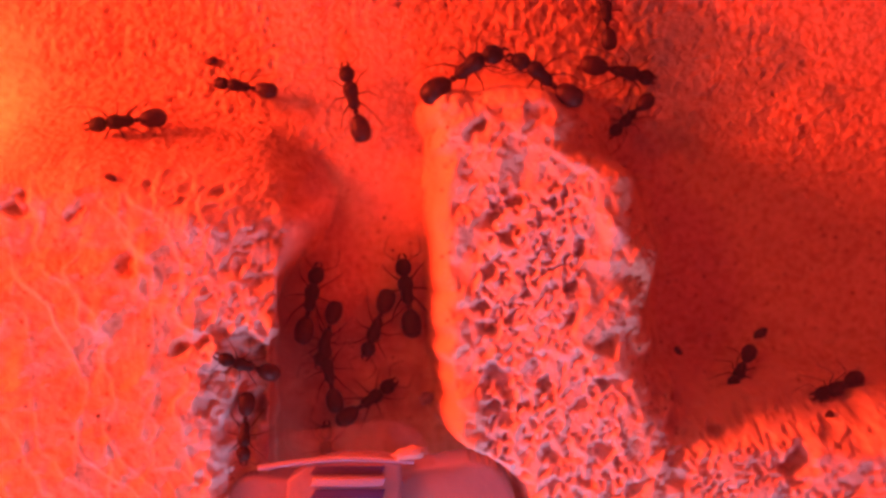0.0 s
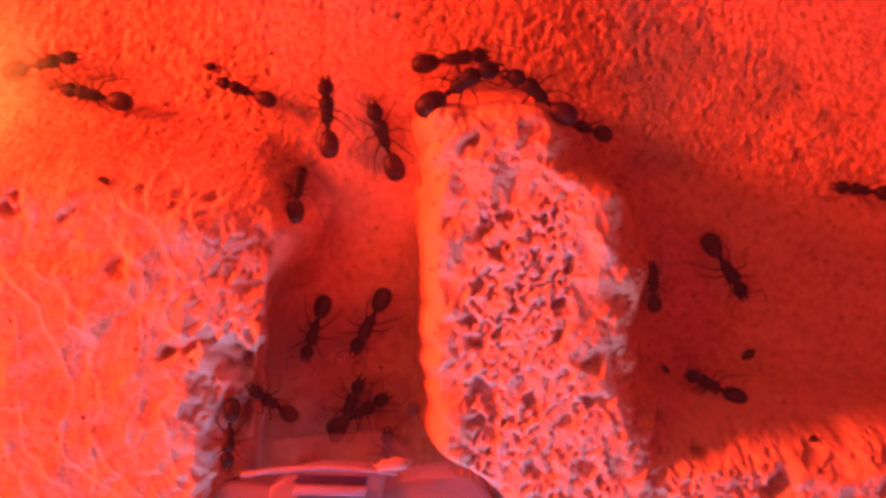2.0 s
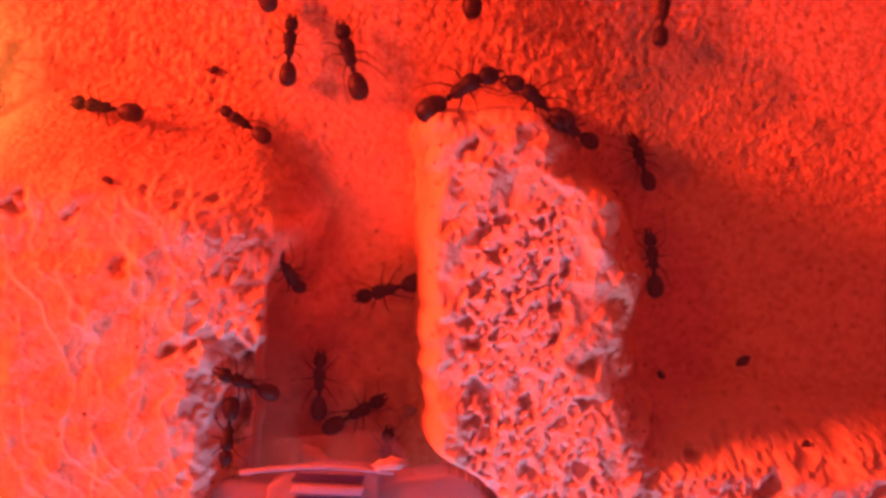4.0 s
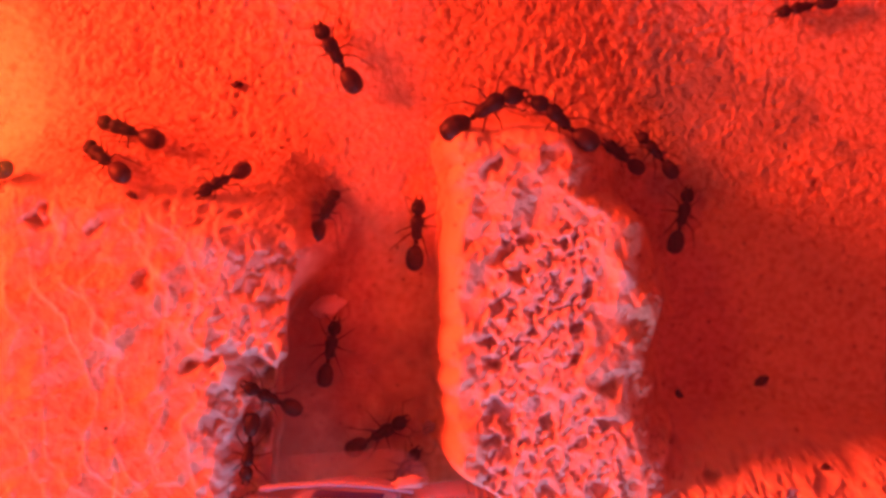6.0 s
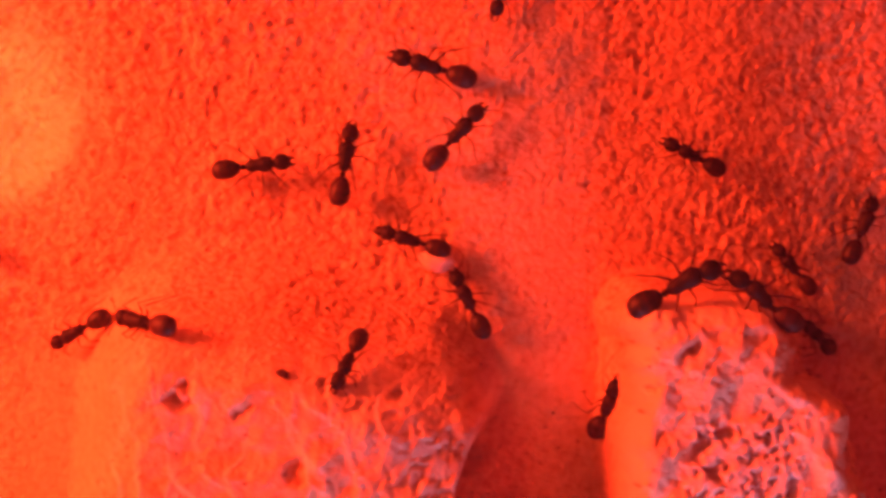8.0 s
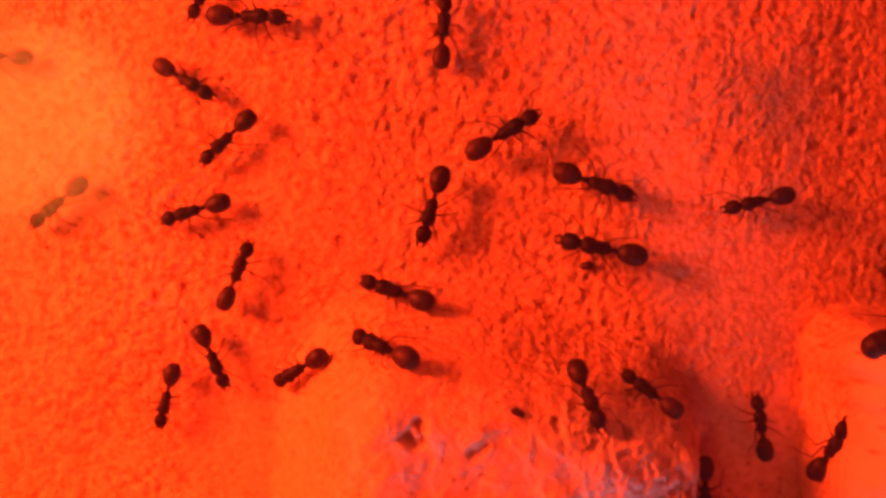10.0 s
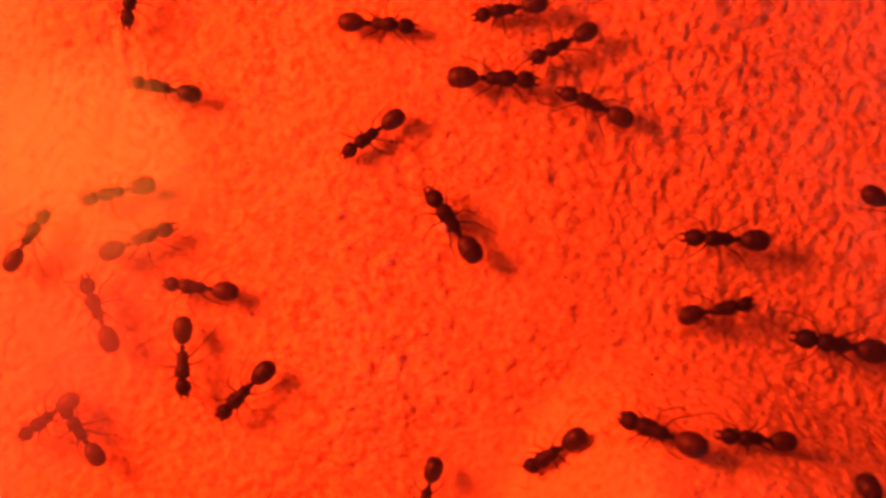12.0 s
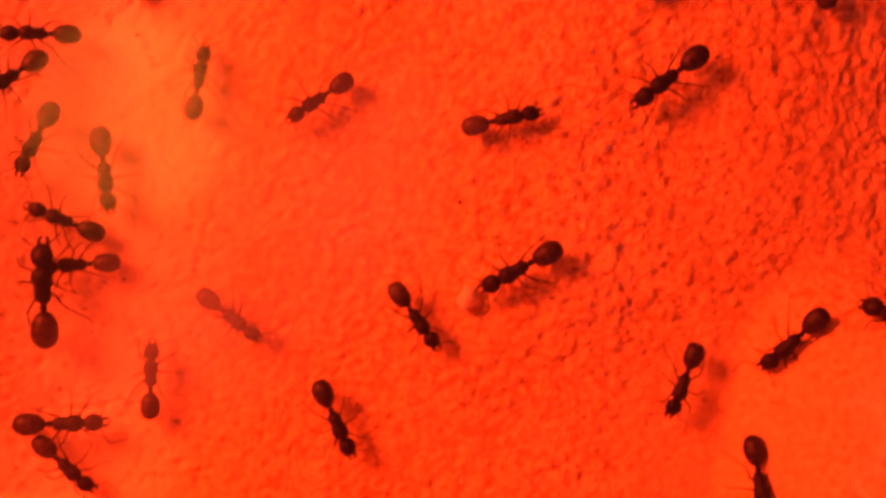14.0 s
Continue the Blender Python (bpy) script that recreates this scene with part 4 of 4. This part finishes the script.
    crawl(ants[19], [(0, 60.5, 6.0, 174), (1.5, 52.0, 8.7, 173), (2, 42.7, 8.5, 174), (2.5, 31.3, 8.6, 192), (3, 24.4, 8.1, 196), (3.6, 19.2, 18.0, 129), (4.4, 27.4, 32.6, 61), (5.5, 39.4, 34.8, 204), (6, 34.0, 29.8, 196), (6.5, 27.4, 25.1, 202), (7, 19.5, 21.5, 206), (7.5, 15.8, 22.7, 168), (8, 4.7, 27.1, 159), (10.5, -10.2, 23.9, 214), (11, -11.2, 21.8, 247), (11.5, -12.7, 21.3, 225)])
    crawl(ants[20], [(5.5, -45.9, 33.7, -3), (6, -40.2, 29.0, -8), (6.5, -32.9, 24.7, -10), (7, -25.8, 30.9, 9), (7.5, -19.4, 24.4, -25), (8, -16.1, 27.3, 52), (10.5, -22.8, 25.0, -22), (11, -11.6, 29.9, 17), (11.5, -7.3, 33.2, 16)])
    crawl(ants[21], [(6, -44.4, 29.9, -47), (6.5, -39.9, 25.5, -42), (7, -36.8, 23.4, -58), (7.5, -34.0, 21.3, -44), (8, -33.4, 23.1, 12), (10.5, -37.3, 21.6, -123), (11, -37.6, 22.0, -130), (11.5, -34.7, 23.6, -146), (12, -33.5, 25.5, -177), (12.5, -37.7, 29.1, -205), (13, -43.6, 31.9, -193), (13.5, -47.6, 31.1, -186), (14, -56.3, 26.8, -136)])
    crawl(ants[22], [(6, -11.0, 33.1, 87), (6.5, -7.0, 32.0, 86), (7, -20.1, 35.5, 82), (7.5, -23.2, 43.3, 155), (8, -30.6, 43.8, 172), (10.5, -38.1, 37.2, 81), (11, -39.5, 38.0, 113), (11.5, -40.7, 36.5, 151), (12, -44.9, 35.4, 162), (12.5, -45.4, 36.1, 136), (13, -45.3, 36.3, 128), (13.5, -45.5, 36.5, 115), (14, -45.5, 37.4, 114)])
    crawl(ants[23], [(8, -60.8, 14.3, 173), (10.5, -37.0, 14.9, 163), (11, -42.1, 16.6, 142), (11.5, -47.3, 19.2, 162), (12, -55.4, 25.0, 130), (12.5, -57.1, 24.9, 169), (13, -59.0, 21.7, 212), (13.5, -63.0, 14.4, 227), (14, -66.2, 10.7, 215)])
    crawl(ants[24], [(8.4, -47.4, 40.7, 1), (10.5, -54.4, 36.7, 1), (11, -54.3, 36.6, 4), (11.5, -53.4, 36.1, 3), (12, -52.5, 36.7, 2), (12.5, -51.4, 36.1, 1), (13, -51.1, 36.1, 2), (13.5, -50.4, 37.2, 3)])
    crawl(ants[25], [(8.4, -51.5, 40.6, -111), (10.5, -59.2, 38.5, -111), (11, -58.9, 34.7, -113), (11.5, -59.6, 33.0, -116), (12, -62.6, 31.2, -140), (12.5, -66.0, 30.2, -162), (13, -67.8, 29.8, -163), (13.5, -75.3, 28.4, -167), (14, -83.3, 22.4, -138)])
    crawl(ants[26], [(8.4, -61.7, 28.0, -132), (10.5, -54.0, 26.0, -132), (11, -63.0, 26.2, -138), (11.5, -70.7, 26.7, -174), (12, -80.4, 21.3, -333), (12.5, -81.2, 26.7, -282), (13, -75.2, 31.3, -303), (13.5, -70.8, 39.1, -293)])
    crawl(ants[27], [(8.4, -62.2, 35.8, -27), (10.5, -58.2, 28.9, -27), (11, -62.5, 22.9, -173), (11.5, -72.8, 19.0, -157), (12, -75.7, 17.7, -182), (12.5, -72.7, 24.6, -324), (13, -72.3, 22.4, -374), (13.5, -72.3, 22.7, -349), (14, -68.1, 22.7, -342)])
    crawl(ants[28], [(8.4, -61.0, 24.5, -159), (10.5, -57.0, 17.6, -159), (11, -68.8, 13.4, -151), (11.5, -70.7, 11.2, -155), (12, -71.0, 9.2, -130), (12.5, -78.8, 6.5, -130), (13, -83.9, 2.8, -116), (13.5, -85.3, 0.6, -100), (14, -78.6, -2.9, -59)])
    crawl(ants[29], [(8, -64.2, 15.1, 18), (10.5, -49.3, 15.3, 78), (11, -46.2, 22.8, 35), (11.5, -42.3, 23.0, -26), (12, -32.8, 19.9, 16), (12.5, -26.6, 25.7, 36)])
    crawl(ants[30], [(8.4, -64.4, 19.6, -136), (10.5, -72.4, 19.6, -136), (11, -74.7, 11.8, -88), (11.5, -75.6, 11.5, -86), (12, -76.0, 11.4, -84), (12.5, -63.6, 15.6, -260), (13, -65.7, 20.6, -270), (13.5, -60.5, 31.9, -287), (14, -57.5, 37.2, -290)])
    crawl(ants[31], [(10.5, -83.7, 16.6, 56), (11, -79.7, 9.7, 56), (11.5, -81.0, 7.4, 65), (12, -84.1, 5.1, 127), (12.5, -89.3, 8.2, 77), (13, -90.7, 8.6, 59), (13.5, -90.1, 7.6, 170), (14, -87.7, 4.5, 328)])
    crawl(ants[32], [(11, -88.9, 18.9, 17), (11.5, -81.3, 21.7, 19), (12, -83.5, 15.2, 117), (12.5, -86.2, 15.1, 164), (13, -89.6, 15.3, 165), (13.5, -92.3, 16.0, 167), (14, -98.8, 14.5, 284)])
    crawl(ants[33], [(10.5, -83.2, 8.7, -51), (11, -79.2, 1.8, -51), (11.5, -84.2, -0.2, -202), (12, -87.0, 5.6, -138), (12.5, -100.3, 7.3, -169)])
    crawl(ants[34], [(10.5, -76.9, 32.7, -179), (11, -81.5, 33.0, -179), (11.5, -80.5, 32.9, -178), (12, -80.3, 34.0, -186), (12.5, -81.1, 33.3, -170), (13, -81.4, 33.1, -171), (13.5, -81.6, 33.5, -181), (14, -81.2, 33.9, -179)])
    crawl(ants[35], [(11.5, -93.5, 27.6, 62), (12, -89.5, 20.7, 62), (12.5, -90.9, 20.4, 60), (13, -91.8, 21.9, 82), (13.5, -90.1, 23.6, 85), (14, -92.6, 23.2, 87)])
    crawl(ants[36], [(11.44, -95.3, 31.8, -160), (12, -83.2, 24.8, -160), (12.5, -87.1, 23.4, -125), (13, -86.0, 19.1, -77), (13.5, -79.2, 13.1, -37), (14, -73.2, 6.0, -48)])
    crawl(ants[37], [(12, -97.3, 21.6, -95), (12.5, -95.2, 13.9, -95), (13, -96.2, 13.6, -90), (13.5, -100.7, 10.7, -164), (14, -101.6, 10.7, -195)])
    crawl(ants[38], [(11.5, -76.5, 45.3, -95), (12, -83.4, 41.3, -95), (12.5, -87.5, 42.5, -82), (13, -87.4, 42.6, -87)])
    crawl(ants[39], [(12, -77.5, 47.2, -91), (12.5, -83.1, 41.6, -91), (13, -83.2, 41.4, -94)])
    crawl(ants[40], [(12, -93.8, 44.7, -172), (12.5, -99.4, 39.0, -172), (13, -99.5, 39.0, -164)])
    crawl(ants[41], [(12.5, -103.3, 37.5, 4), (13, -97.6, 31.9, 4), (13.5, -99.0, 32.3, 100)])
    crawl(ants[42], [(12.5, -104.3, 40.7, 108), (13, -100.3, 33.8, 108), (13.5, -103.2, 29.8, 214), (14, -106.3, 20.7, 229)])
    crawl(ants[43], [(13, -106.8, 34.3, -170), (13.5, -104.7, 26.6, -170), (14, -105.0, 24.5, -167)])
    crawl(ants[44], [(12.5, -102.8, 33.1, -167), (13, -102.8, 25.1, -167), (13.5, -102.9, 18.6, -103), (14, -104.1, 16.2, -107)])
    crawl(ants[45], [(13, -104.0, 13.3, 96), (13.5, -101.9, 5.6, 96), (14, -102.2, 5.3, 97)])
    crawl(ants[46], [(13.5, -106.5, -1.0, 7), (14, -99.5, -5.0, 7)])
    crawl(ants[47], [(13.5, -91.0, -8.5, -37), (14, -99.0, -8.5, -37)])
    crawl(ants[48], [(8.4, -61.6, 9.0, -100), (10.5, -57.6, 2.0, -100), (11, -57.3, 1.8, -99), (11.5, -56.4, 2.0, -98), (12, -55.2, 2.4, -100), (12.5, -55.1, 2.4, -98), (13, -55.4, 2.3, -98), (13.5, -52.8, 2.9, -99), (14, -52.4, 3.3, -104)])
    crawl(ants[49], [(8.4, -60.2, 9.6, -61), (10.5, -53.3, 5.6, -61), (11, -54.6, -3.9, -76), (12, -58.9, -13.8, -73)])
    crawl(ants[50], [(11.5, -46.9, 48.0, -164), (12, -52.5, 42.4, -164), (12.5, -52.9, 42.9, -153), (13, -53.2, 42.7, -153)])
    crawl(ants[51], [(11, -40.3, 47.5, 177), (11.5, -45.9, 41.8, 177), (12, -47.9, 39.8, 213), (12.5, -47.8, 40.0, 207), (13, -47.5, 40.1, 212)])
    crawl(ants[52], [(11, -55.6, 45.1, 2), (11.5, -62.6, 41.1, 2), (12, -62.3, 40.6, -1), (12.5, -62.7, 40.2, -11), (13, -63.0, 39.9, -30), (13.5, -63.4, 39.5, -27)])
    crawl(ants[53], [(11, -34.2, 49.2, -16), (11.5, -29.6, 36.7, -36), (12, -18.7, 29.1, -25)])
    crawl(ants[54], [(12.5, -100.4, 1.6, 99), (13, -92.7, -0.5, 99), (13.5, -93.6, -0.4, 101), (14, -93.6, -0.6, 95)])
    crawl(ants[55], [(0, -10.3, 52.0, 250), (7, -10.3, 46.0, 250), (7.5, -10.3, 39.4, 255), (8, -13.3, 40.4, 262), (9, -16.3, 47.0, 200), (10.5, -22.0, 60.0, 120)])
    crawl(ants[56], [(0, 16.1, 23.3, 96), (0.5, 17.0, 28.3, 92), (2, 19.0, 42.0, 80), (5, 24.0, 60.0, 60)])
    lump = [(0, -10.5, -23.3), (3, -10.5, -23.3), (5.5, -11.7, -7.4), (6, -12.2, -3.1), (6.5, -11.1, 1.6), (7, -12.2, 10.5), (7.5, -14.1, 14.6), (8, -17.2, 15.9), (8.5, -12.3, 17.7), (10.5, 15.8, 22.7), (14, 15.8, 22.7)]
    walk(food, [(0.25 * i, pose(x * MM, y * MM, (float(base_height(x, y)) + 1.3) * MM, 0, 0, 30 * math.sin(i * 0.3)))
                for i, (x, y) in enumerate((glide(lump, 0.25 * j, 1), glide(lump, 0.25 * j, 2)) for j in range(57))])
    bit = [(0, -60.8, 14.3), (8.0, -60.8, 14.3), (10.5, -37.0, 14.9), (11.0, -42.1, 16.6), (11.5, -47.3, 19.2), (12.0, -55.4, 25.0), (12.6, -61.2, 23.4), (12.8, -62.9, 21.4), (13.0, -62.7, 19.7), (13.2, -61.8, 16.3), (13.5, -65.9, 11.2), (13.7, -68.6, 8.8), (14.0, -69.4, 8.2)]
    walk(scrap, [(t, pose(x * MM, y * MM, (float(base_height(x, y)) + 0.6) * MM, 0, 0, 4 * t)) for t, x, y in ((0.25 * i, glide(bit, 0.25 * i, 1), glide(bit, 0.25 * i, 2)) for i in range(57))])


motions()
